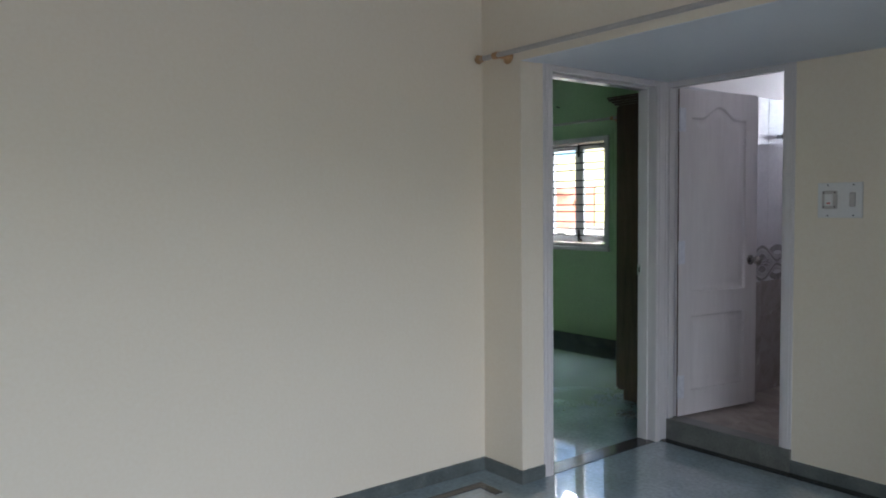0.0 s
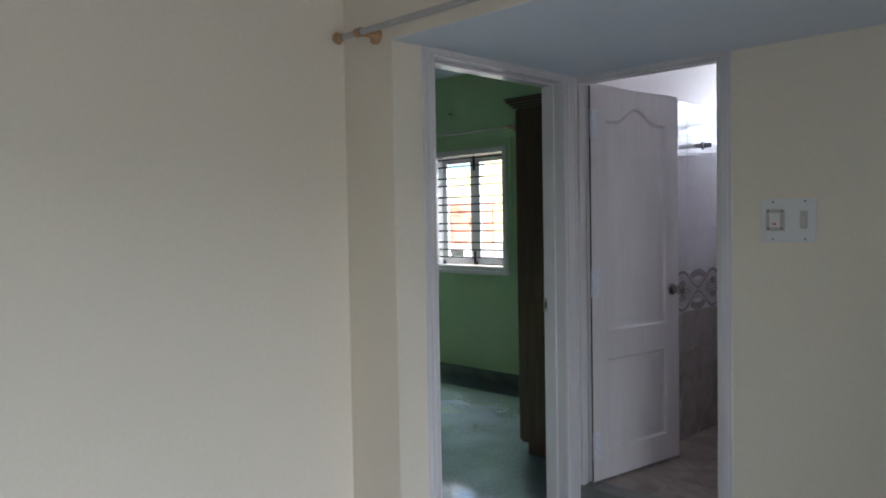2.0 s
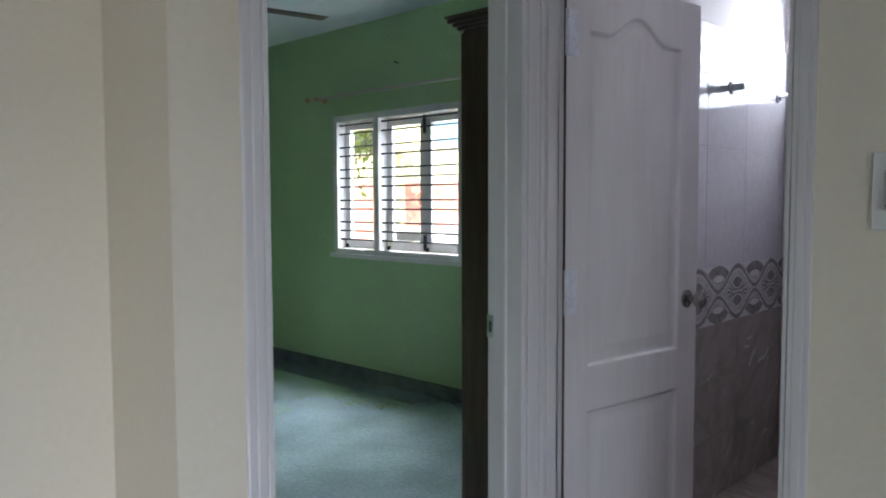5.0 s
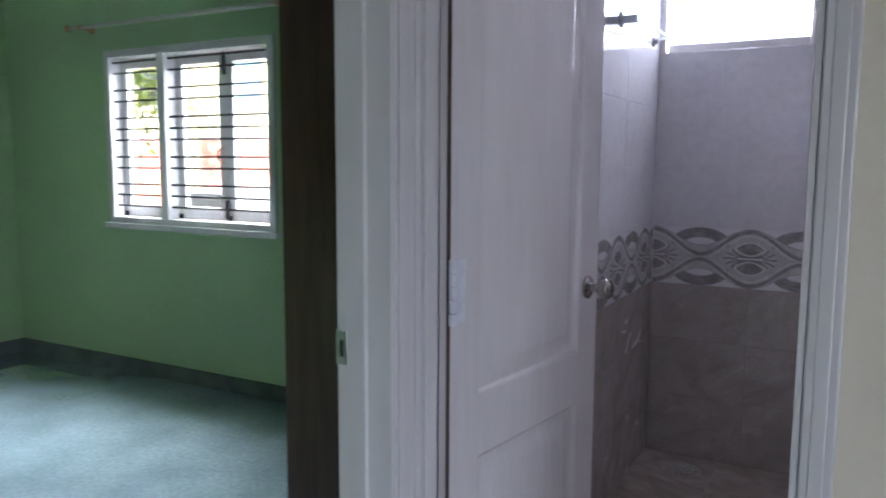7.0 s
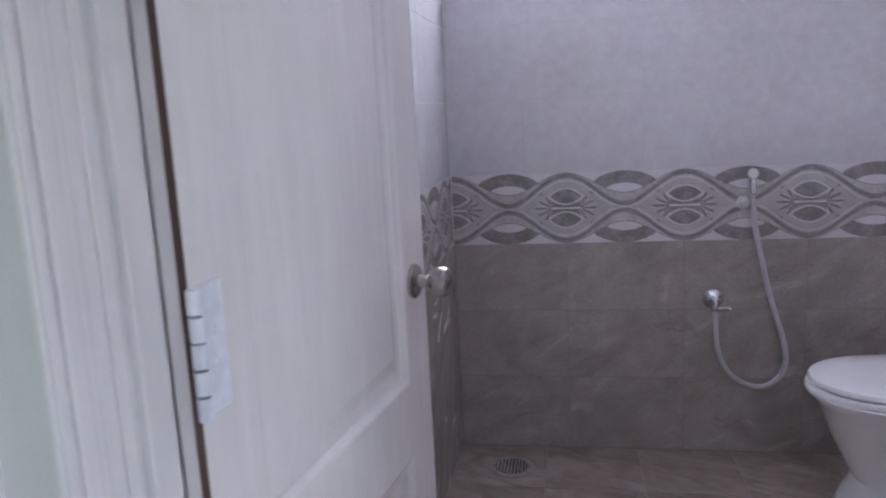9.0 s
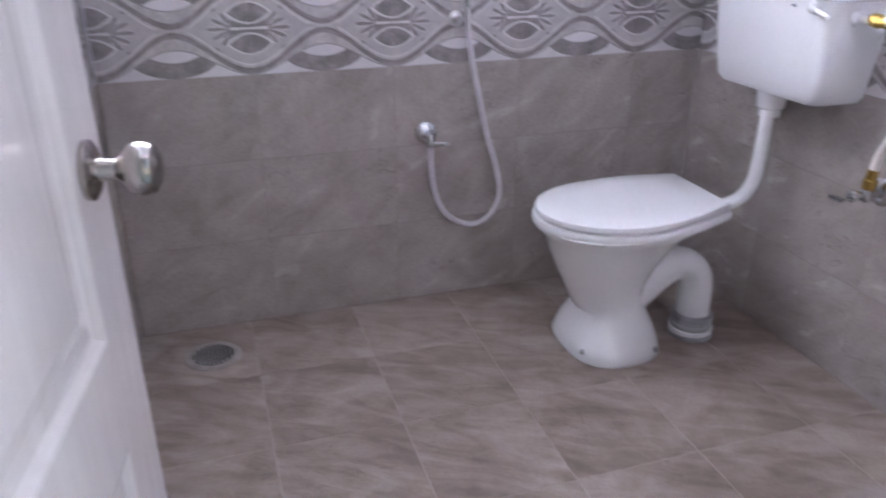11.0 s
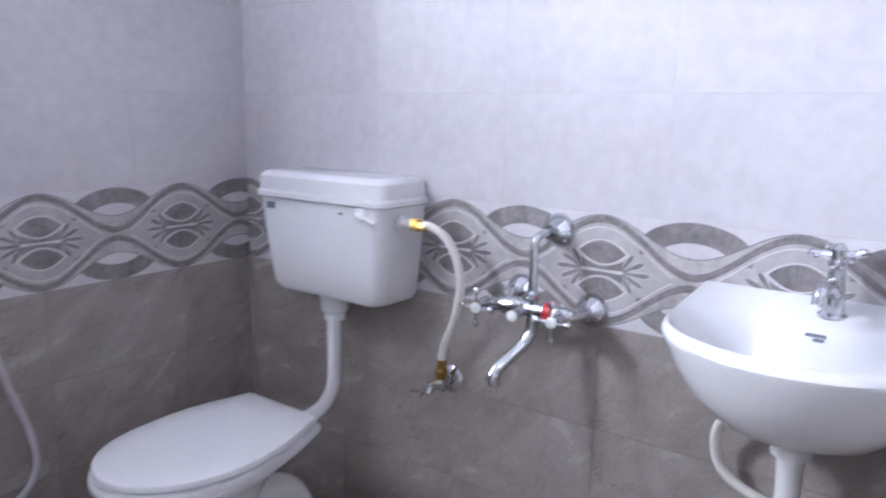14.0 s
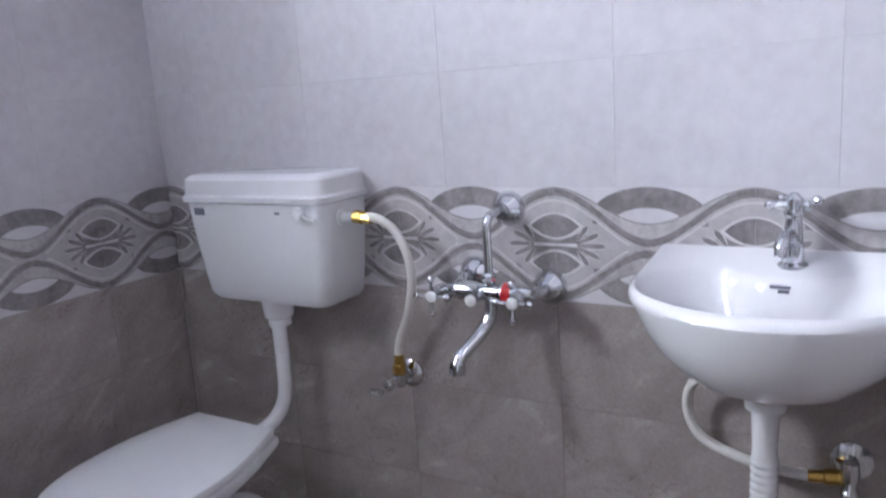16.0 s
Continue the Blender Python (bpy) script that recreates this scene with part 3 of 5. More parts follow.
def curtain_rod(xa, xb, y, z, wall_y, label, finials, metal):
    ob = empty("curtain_rod", label, "curtain rod", ((xa + xb) / 2, y, z))
    inv = Matrix.Translation((-(xa + xb) / 2, -y, -z))

    def add(name, bm, mat):
        bm.transform(inv)
        part(name, bm, mat, ob, smooth=True)
    add("rod", tube([(xa + 0.03, y, z), (xb - 0.03, y, z)], 0.0125, n=14), metal)
    for end, d in ((xa, 1), (xb, -1)):
        if end in finials:
            add("finial", lathe([(0, 0.006), (0.004, 0.018), (0.018, 0.024), (0.03, 0.019), (0.038, 0.011), (0.048, 0.016), (0.056, 0.0135)], (end, y, z), (end + d, y, z)), M["bronze"])
        cx = end + d * 0.15
        add("bracket", lathe([(0, 0.034), (0.008, 0.034), (0.014, 0.024), (0.03, 0.012), (abs(wall_y - y), 0.012)], (cx, wall_y, z), (cx, y, z)), M["bronze"])
        add("rod_holder", lathe([(0, 0.018), (0.03, 0.018)], (cx - 0.015, y, z), (cx + 1, y, z)), M["bronze"])


curtain_rod(-2.995, -0.70, 2.395, 2.186, BY, "grey curtain rod with gold finials under the ceiling beam", (-2.995, -0.70), M["rod"])
curtain_rod(-6.58, -4.62, 5.61, 2.27, YW, "grey curtain rod over the bedroom window", (-6.58, -4.62), M["rod"])

# nail in the green wall
nail = tagged(part("nail", tube([(-5.54, YW, 2.46), (-5.54, YW - 0.04, 2.465)], [0.006, 0.009], n=8), M["black"], None), "small dark nail in the green wall", "nail")


def ceiling_fan():
    fx, fy = -5.75, 4.55
    ob = empty("ceiling_fan", "dark ceiling fan at rest under the bedroom ceiling", "ceiling fan", (fx, fy, ZC))
    part("canopy", lathe([(0, 0.05), (0.03, 0.06), (0.05, 0.02)], (0, 0, 0), (0, 0, -1)), M["black"], ob, smooth=True)
    part("down_rod", tube([(0, 0, -0.03), (0, 0, -0.12)], 0.012), M["black"], ob)
    part("motor", lathe([(0, 0.04), (0.01, 0.09), (0.05, 0.10), (0.08, 0.08), (0.09, 0.03)], (0, 0, -0.08), (0, 0, -1)), M["wood"], ob, smooth=True)
    for k in range(3):
        a = radians(78 + 120 * k)
        bm = boxes((0.08, 0.55, -0.055, 0.055, -0.125, -0.119), bevel=0.002)
        bm.transform(Matrix.Rotation(a, 4, 'Z'))
        part("blade", bm, M["wood"], ob)


ceiling_fan()


def wardrobe():
    x0, x1, y0, y1 = -3.565, WALL_X - 0.03, 4.20, 5.40
    ob = empty("wardrobe", "tall dark-stained wooden wardrobe with a moulded cornice", "wardrobe", ((x0 + x1) / 2, (y0 + y1) / 2, 0))
    inv = Matrix.Translation((-(x0 + x1) / 2, -(y0 + y1) / 2, 0))

    def add(name, bm, mat=M["wood"], parent=ob):
        bm.transform(inv)
        return part(name, bm, mat, parent)
    add("body", boxes((x0 + 0.02, x1, y0, y1, 0.08, 2.15), bevel=0.003))
    add("plinth", boxes((x0 + 0.05, x1, y0 + 0.03, y1 - 0.03, 0.0, 0.08)))
    cor = bmesh.new()
    for k, (o, za, zb) in enumerate(((0.012, 2.15, 2.165), (0.03, 2.165, 2.18), (0.05, 2.18, 2.20), (0.06, 2.20, 2.212))):
        box(cor, x0 - o, x1, y0 - o * 0.6, y1 + o * 0.6, za, zb, 0.003)
    add("cornice", cor)
    for a, b in ((y0 + 0.005, (y0 + y1) / 2 - 0.002), ((y0 + y1) / 2 + 0.002, y1 - 0.005)):
        d = add("door", boxes((x0, x0 + 0.02, a, b, 0.09, 2.14), bevel=0.003))
        hy = b - 0.05 if b < 5 else a + 0.05
        add("handle", tube(curve([(x0, hy, 1.0), (x0 - 0.03, hy, 1.03), (x0 - 0.03, hy, 1.12), (x0, hy, 1.15)]), 0.006, n=8), M["steel"], d)


wardrobe()


def switch_plate():
    x0, x1, z0, z1, y = -1.848, -1.632, 1.355, 1.53, HY
    ob = empty("switch_board", "white plastic switch board with a socket and a bell push", "switch", ((x0 + x1) / 2, y, z0))
    inv = Matrix.Translation((-(x0 + x1) / 2, -y, -z0))

    def add(name, bm, mat, label=""):
        bm.transform(inv)
        return part(name, bm, mat, ob, label)
    add("plate", boxes((x0, x1, y - 0.012, y, z0, z1), bevel=0.003), M["plate"])
    add("socket", boxes((x0 + 0.025, x0 + 0.10, y - 0.024, y - 0.012, z0 + 0.045, z0 + 0.135), bevel=0.006), M["switch_grey"], "pale grey square switch with a red lamp")
    add("rocker", boxes((x0 + 0.042, x0 + 0.083, y - 0.030, y - 0.024, z0 + 0.060, z0 + 0.118), bevel=0.004), M["plate"])
    add("indicator", boxes((x0 + 0.055, x0 + 0.070, y - 0.0315, y - 0.030, z0 + 0.070, z0 + 0.077)), M["red"])
    add("bell_push", boxes((x1 - 0.058, x1 - 0.030, y - 0.022, y - 0.012, z0 + 0.055, z0 + 0.125), bevel=0.004), M["switch_grey"])
    for sx, sz in ((0.05, 0.012), (0.05, 0.163), (0.175, 0.012), (0.175, 0.163), (0.035, 0.055), (0.09, 0.055), (0.035, 0.125), (0.09, 0.125)):
        yy = y - 0.012 if sz < 0.02 or sz > 0.15 else y - 0.024
        add("screw", lathe([(0, 0.004), (0.002, 0.003)], (x0 + sx, yy, z0 + sz), (x0 + sx, -9, z0 + sz), n=8), M["dark"])


switch_plate()


# ---- bathroom vent ----
def vent():
    x0, x1, z0, z1 = VENT
    w = empty("window_2", "small louvred bathroom vent of frosted glass slats", "window", kind="structure")
    fr = bmesh.new()
    y0, y1 = YC + 0.005, YC + 0.10
    for a, b, c, d in ((x0, x0 + 0.02, z0, z1), (x1 - 0.035, x1, z0, z1), (x0 + 0.03, x1 - 0.035, z0, z0 + 0.035), (x0 + 0.03, x1 - 0.035, z1 - 0.03, z1)):
        box(fr, a, b, y0, y1, c, d, 0.003)
    part("window_frame", fr, M["enamel"], w)
    n = 5
    for k in range(n):
        zc = z0 + 0.075 + k * (z1 - z0 - 0.11) / (n - 0.6)
        bm = boxes((x0 + 0.032, x1 - 0.037, -0.002, 0.002, -0.062, 0.062))
        bm.transform(Matrix.Translation((0, (y0 + y1) / 2, zc)) @ Matrix.Rotation(radians(-42), 4, 'X'))
        g = part("louvre", bm, frost, w)
        g.visible_shadow = False


vent()


def towel_rail():
    """A thin rail along the tiles under the vent, on two arms."""
    z = 1.895
    ob = empty("towel_rail", "thin steel towel rail with pale end arm on the pale tiles", "towel rail", (XL, 4.93, z))
    part("end_arm", boxes((0.0, 0.105, -0.010, 0.010, -0.013, 0.013), bevel=0.003), M["rail_arm"], ob, "pale grey-blue plastic arm")
    part("end_collar", lathe([(0, 0.012), (0.003, 0.026), (0.012, 0.026), (0.015, 0.012)], (0.042, 0, 0), (1, 0, 0), n=16), M["collar"], ob, "dark clamp round the arm", smooth=True)
    part("rail", tube([(0.098, 0.0, 0.004), (0.062, 0.70, 0.036)], 0.0045, n=10), M["steel"], ob, smooth=True)
    part("far_arm", tube([(0.0, 0.655, 0.024), (0.066, 0.70, 0.036)], 0.0055, n=10), M["steel"], ob, smooth=True)
    part("wall_socket", lathe([(0, 0.022), (0.006, 0.022), (0.012, 0.012), (0.022, 0.010)], (0, 0.655, 0.022), (1, 0.655, 0.022), n=16), M["collar"], ob, smooth=True)


towel_rail()


# ---- wall fittings of the bathroom ----
def pan():
    """Toilet pan facing -x, on the bathroom floor."""
    cx, cy = -1.415, 5.275
    ob = empty("toilet", "white ceramic western toilet with closed plastic lid", "toilet", (cx, cy, ZB - 0.002))

    def ring(x, rx, ry, z, p, tail=0.12, n=40):
        out = []
        for k in range(n):
            a = 2 * math.pi * k / n
            c, s = math.cos(a), math.sin(a)
            fx = math.copysign(rx * abs(c) ** p, c)
            if c > 0:
                fx *= 1 + tail
            out.append((x + fx, math.copysign(ry * abs(s) ** p, s), z))
        return out
    rows = [(-0.002, 0.133, 0.164, 0.0, 0.74), (-0.002, 0.136, 0.167, 0.012, 0.74), (0.0, 0.125, 0.157, 0.045, 0.75), (0.0, 0.115, 0.142, 0.078, 0.78), (0.0, 0.105, 0.122, 0.108, 0.82), (-0.004, 0.099, 0.106, 0.134, 0.86),
            (-0.015, 0.103, 0.102, 0.156, 0.9), (-0.024, 0.113, 0.110, 0.20, 0.92), (-0.028, 0.139, 0.128, 0.26, 0.92), (-0.02, 0.172, 0.150, 0.32, 0.92), (-0.008, 0.205, 0.170, 0.37, 0.92), (0.0, 0.225, 0.182, 0.383, 0.92), (0.0, 0.228, 0.185, 0.396, 0.92), (0.0, 0.215, 0.172, 0.400, 0.92)]
    part("bowl", loft([ring(*r) for r in rows]), M["ceramic"], ob, smooth=True)
    # outlet bend at the back
    trap = curve([(0.0, -0.005, 0.085), (0.075, -0.018, 0.160), (0.150, -0.032, 0.226), (0.205, -0.042, 0.244), (0.250, -0.047, 0.216), (0.268, -0.049, 0.165), (0.272, -0.050, 0.06)], 6)
    part("outlet_bend", tube(trap, [0.066 - 0.0009 * min(k, 16) for k in range(len(trap))], n=22), M["ceramic"], ob, smooth=True)
    part("outlet_collar", lathe([(0.0, 0.066), (0.014, 0.067), (0.018, 0.059), (0.026, 0.058), (0.030, 0.063), (0.044, 0.063), (0.048, 0.058), (0.055, 0.058), (0.059, 0.062), (0.074, 0.062), (0.080, 0.054)], (0.273, -0.05, 0.0), (0.273, -0.05, 1)), M["collar"], ob, "ribbed grey rubber pipe collar", smooth=True)
    part("collar_band", lathe([(0.018, 0.0595), (0.019, 0.066), (0.031, 0.0665), (0.033, 0.0595)], (0.273, -0.05, 0.0), (0.273, -0.05, 1), n=28), M["plastic"], ob, "pale band round the collar", smooth=True)

    def lid_ring(g, z, n=40):
        """Tear-shaped outline with a straight back edge."""
        out = []
        L, back, wide, half = 0.52, 0.28, 0.195, 0.135
        for k in range(n + 1):
            a = math.pi * k / n - math.pi / 2
            s = math.sin(a)
            x = back - (L - 0.0) * math.cos(a) ** 0.62
            u = (back - x) / L
            w = half + (wide - half) * math.sin(math.pi * min(u / 0.95, 1)) if u < 0.47 else wide * math.sqrt(max(0.0, 1 - ((u - 0.47) / 0.53) ** 2.3))
            out.append((x, math.copysign(w, s) if k not in (0, n) else math.copysign(half, s)))
        cxm = back - L * 0.5
        return [(cxm + 0.008 + (x - cxm) * g, y * g + 0.011, z + 0.05 * max(0.0, x)) for x, y in out]
    seat = [lid_ring(0.97, 0.388), lid_ring(1.008, 0.391), lid_ring(1.022, 0.399), lid_ring(1.022, 0.408), lid_ring(1.010, 0.4155), lid_ring(0.96, 0.4175)]
    part("seat", loft(seat), M["plastic"], ob, smooth=True)
    lid = [lid_ring(0.975, 0.4205), lid_ring(0.992, 0.424), lid_ring(0.994, 0.430), lid_ring(0.980, 0.438), lid_ring(0.93, 0.442), lid_ring(0.6, 0.444)]
    part("lid", loft(lid), M["plastic"], ob, "closed white plastic lid", smooth=True)
    for yy in (-0.08, 0.08):
        part("hinge", tube([(0.265, yy - 0.02, 0.417), (0.265, yy + 0.02, 0.417)], 0.011, n=12), M["plastic"], ob)
    for bx, by, dx, dy in ((-0.122, -0.10, -1, -0.25), (0.085, -0.152, 0.2, -1)):
        part("bolt_cap", lathe([(0, 0.009), (0.004, 0.008), (0.008, 0.004)], (bx, by, 0.035), (bx + dx, by + dy, 0.3), n=12), M["collar"], ob, "grey floor bolt cap")


pan()


def cistern():
    y0, y1, xf, xb = 4.978, 5.447, -1.070, XD - 0.001
    cy = (y0 + y1) / 2
    ob = empty("cistern", "white plastic flush cistern hung on the tiled wall", "cistern", (xb, cy, 0.86))

    def rr(hx, hy, z, r=0.035, n=6, ox=0.0):
        """Rounded rectangle; the wall side keeps square corners."""
        pts = []
        for sx, sy, a0 in ((-1, -1, math.pi), (1, -1, 1.5 * math.pi), (1, 1, 0), (-1, 1, 0.5 * math.pi)):
            q = r if sx < 0 else 0.006
            ccx = -hx + q if sx < 0 else -q
            ccy = sy * (hy - q)
            for k in range(n + 1):
                a = a0 + 0.5 * math.pi * k / n
                pts.append((ccx + q * math.cos(a), ccy + q * math.sin(a), z))
        return pts
    d, h = xb - xf, (y1 - y0) / 2
    part("tank", loft([rr(d * 0.70, h - 0.075, 0.005, 0.03), rr(d * 0.84, h - 0.045, 0.008), rr(d * 0.90, h - 0.030, 0.025), rr(d * 0.93, h - 0.022, 0.08), rr(d * 0.97, h - 0.010, 0.18), rr(d, h - 0.004, 0.262)]), M["plastic"], ob, smooth=True)
    part("tank_lid", loft([rr(d + 0.002, h - 0.001, 0.262), rr(d + 0.010, h + 0.006, 0.266), rr(d + 0.010, h + 0.006, 0.278), rr(d + 0.004, h, 0.284), rr(d + 0.003, h - 0.002, 0.320), rr(d - 0.008, h - 0.012, 0.331), rr(d - 0.03, h - 0.03, 0.334)]), M["plastic"], ob, "white plastic cistern lid", smooth=True)
    bm = lathe([(0, 0.018), (0.010, 0.017), (0.014, 0.012)], (-d, -0.165, 0.245), (-d - 1, -0.165, 0.245))
    tube(curve([(-d - 0.012, -0.165, 0.245), (-d - 0.016, -0.185, 0.240), (-d - 0.018, -0.225, 0.228)]), [0.011] * 9 + [0.006] * 8, bm, 10)
    part("flush_lever", bm, M["plastic"], ob, "white plastic flush lever", smooth=True)
    part("badge", boxes((-d - 0.0015, -d + 0.003, 0.155, 0.188, 0.232, 0.250)), M["blue_ink"], ob, "small grey-blue printed badge")
    part("mark", boxes((-d - 0.0015, -d + 0.003, -0.10, -0.086, 0.238, 0.244)), M["blue_ink"], ob)
    part("inlet", lathe([(0, 0.020), (0.006, 0.020), (0.008, 0.012), (0.035, 0.011)], (-d * 0.62, -h, 0.225), (-d * 0.62, -9, 0.225)), M["plastic"], ob, smooth=True)
    part("outlet_socket", lathe([(0, 0.043), (0.05, 0.038), (0.055, 0.031), (0.075, 0.030)], (-d * 0.55, 0.01, 0.01), (-d * 0.55, 0.01, -9)), M["plastic"], ob, smooth=True)
    return ob


cistern()
px, py = XD - 0.10, 5.222
flush = curve([(px, py, 0.80), (px, py, 0.68), (px - 0.003, py + 0.005, 0.60), (px - 0.03, py + 0.02, 0.545), (px - 0.09, py + 0.05, 0.512), (px - 0.17, py + 0.07, 0.50)], 8)
fp = tagged(part("flush_pipe", tube(flush, 0.0195, n=18), M["plastic"], None, smooth=True), "white plastic flush pipe bent into the toilet", "pipe")


def angle_valve(name, y, z, label, hanging=False):
    ob = empty(name, label, "tap", (XD, y, z))
    part("flange", lathe([(0, 0.036), (0.004, 0.036), (0.012, 0.024), (0.014, 0.014), (0.04, 0.012)], (0, 0, 0), (-1, 0, 0), n=24), M["chrome"], ob, smooth=True)
    part("body", lathe([(0, 0.014), (0.02, 0.016), (0.036, 0.014)], (-0.05, 0, -0.018), (-0.05, 0, 1), n=16), M["chrome"], ob, smooth=True)
    if hanging:
        bm = lathe([(0, 0.010), (0.02, 0.012), (0.026, 0.016), (0.036, 0.015), (0.040, 0.008)], (-0.05, 0, -0.012), (-0.05, 0, -9), n=14)
        box(bm, -0.055, -0.045, -0.010, 0.010, -0.088, -0.046, 0.003)
    else:
        bm = lathe([(0, 0.010), (0.02, 0.012), (0.028, 0.017), (0.04, 0.016), (0.046, 0.008)], (-0.05, 0, 0), (-1, 0.35, -0.15), n=14)
        box(bm, -0.115, -0.10, 0.012, 0.052, -0.021, -0.011, 0.003)
    part("handle", bm, M["chrome"], ob, smooth=True)
    return ob


av1 = angle_valve("angle_valve", 4.888, 0.675, "chrome angle valve on the tiles below the cistern")
av2 = angle_valve("angle_valve", 3.912, 0.634, "chrome angle valve on the tiles below the basin", hanging=True)


def hose(name, ctrl, r, mat, label, ends):
    ob = empty(name, label, "hose", ctrl[0])
    o = Vector(ctrl[0])
    loc = [Vector(p) - o for p in ctrl]
    part("tube", tube(curve(loc, 8), r, n=12), mat, ob, smooth=True)
    for a, b in ends:
        d = (Vector(b) - Vector(a)).length
        part("nut", lathe([(0, r * 1.25), (0.006, r * 1.55), (d * 0.5, r * 1.55), (d * 0.55, r * 1.25), (d, r * 1.2)], Vector(a) - o, Vector(b) - o, n=8), M["brass"], ob, "brass hose nut")
    return ob


xi = XD - 0.163 * 0.62
hose("cistern_hose", [(xi, 4.925, 1.085), (xi, 4.875, 1.082), (xi + 0.005, 4.828, 1.045), (xi + 0.02, 4.810, 0.96), (xi + 0.03, 4.832, 0.86), (XD - 0.055, 4.875, 0.78), (XD - 0.05, 4.888, 0.725)], 0.0105, M["hose"],
     "cream braided hose between cistern and valve", [((xi, 4.945, 1.087), (xi, 4.895, 1.082)), ((XD - 0.05, 4.888, 0.685), (XD - 0.05, 4.885, 0.74))])
hose("basin_hose", [(XD - 0.12, 4.06, 0.80), (XD - 0.09, 4.13, 0.80), (XD - 0.06, 4.185, 0.77), (XD - 0.045, 4.200, 0.71), (XD - 0.045, 4.175, 0.655), (XD - 0.048, 4.10, 0.625), (XD - 0.05, 4.03, 0.615), (XD - 0.05, 3.968, 0.614)], 0.010, M["hose"],
     "cream hose looping below the basin", [((XD - 0.05, 3.922, 0.622), (XD - 0.05, 3.980, 0.613))])


# health faucet on the back wall
hf = empty("health_faucet", "chrome hand spray hung on the border tiles with grey hose", "hand spray", (-1.74, YC, 1.05))
part("holder", lathe([(0, 0.022), (0.006, 0.022), (0.010, 0.012), (0.03, 0.010)], (-0.012, 0, -0.028), (-0.012, -1, -0.028)), M["steel"], hf, "steel hook", smooth=True)
bm = tube(curve([(0.012, -0.045, -0.06), (0.008, -0.045, 0.0), (0.006, -0.05, 0.045), (0.004, -0.062, 0.075)]), [0.009] * 10 + [0.011] * 7 + [0.013] * 8, n=14)
lathe([(0, 0.014), (0.012, 0.017), (0.02, 0.016), (0.022, 0.004)], (0.004, -0.052, 0.072), (0.0, -1.0, 0.20), bm)
part("spray_head", bm, M["steel"], hf, smooth=True)
part("trigger", boxes((-0.002, 0.012, -0.072, -0.058, 0.01, 0.055), bevel=0.003), M["chrome"], hf)
part("hose_tube", tube(curve([(0.012, -0.045, -0.06), (0.03, -0.045, -0.16), (0.075, -0.04, -0.35), (0.120, -0.04, -0.50), (0.128, -0.04, -0.585), (0.095, -0.04, -0.645), (0.03, -0.042, -0.665), (-0.045, -0.045, -0.625), (-0.090, -0.05, -0.545), (-0.103, -0.05, -0.44), (-0.105, -0.05, -0.39)], 8), 0.0085, n=12), M["grey_hose"], hf, "pale grey plastic hose", smooth=True)
part("valve_flange", lathe([(0, 0.034), (0.004, 0.034), (0.014, 0.022), (0.016, 0.014), (0.05, 0.013)], (-0.105, 0, -0.362), (-0.105, -1, -0.362), n=24), M["chrome"], hf, smooth=True)
bm = lathe([(0, 0.013), (0.03, 0.015), (0.04, 0.012)], (-0.105, -0.05, -0.392), (-0.105, -0.05, 1), n=14)
box(bm, -0.10, -0.055, -0.075, -0.062, -0.385, -0.373, 0.003)
part("valve_body", bm, M["chrome"], hf, smooth=True)


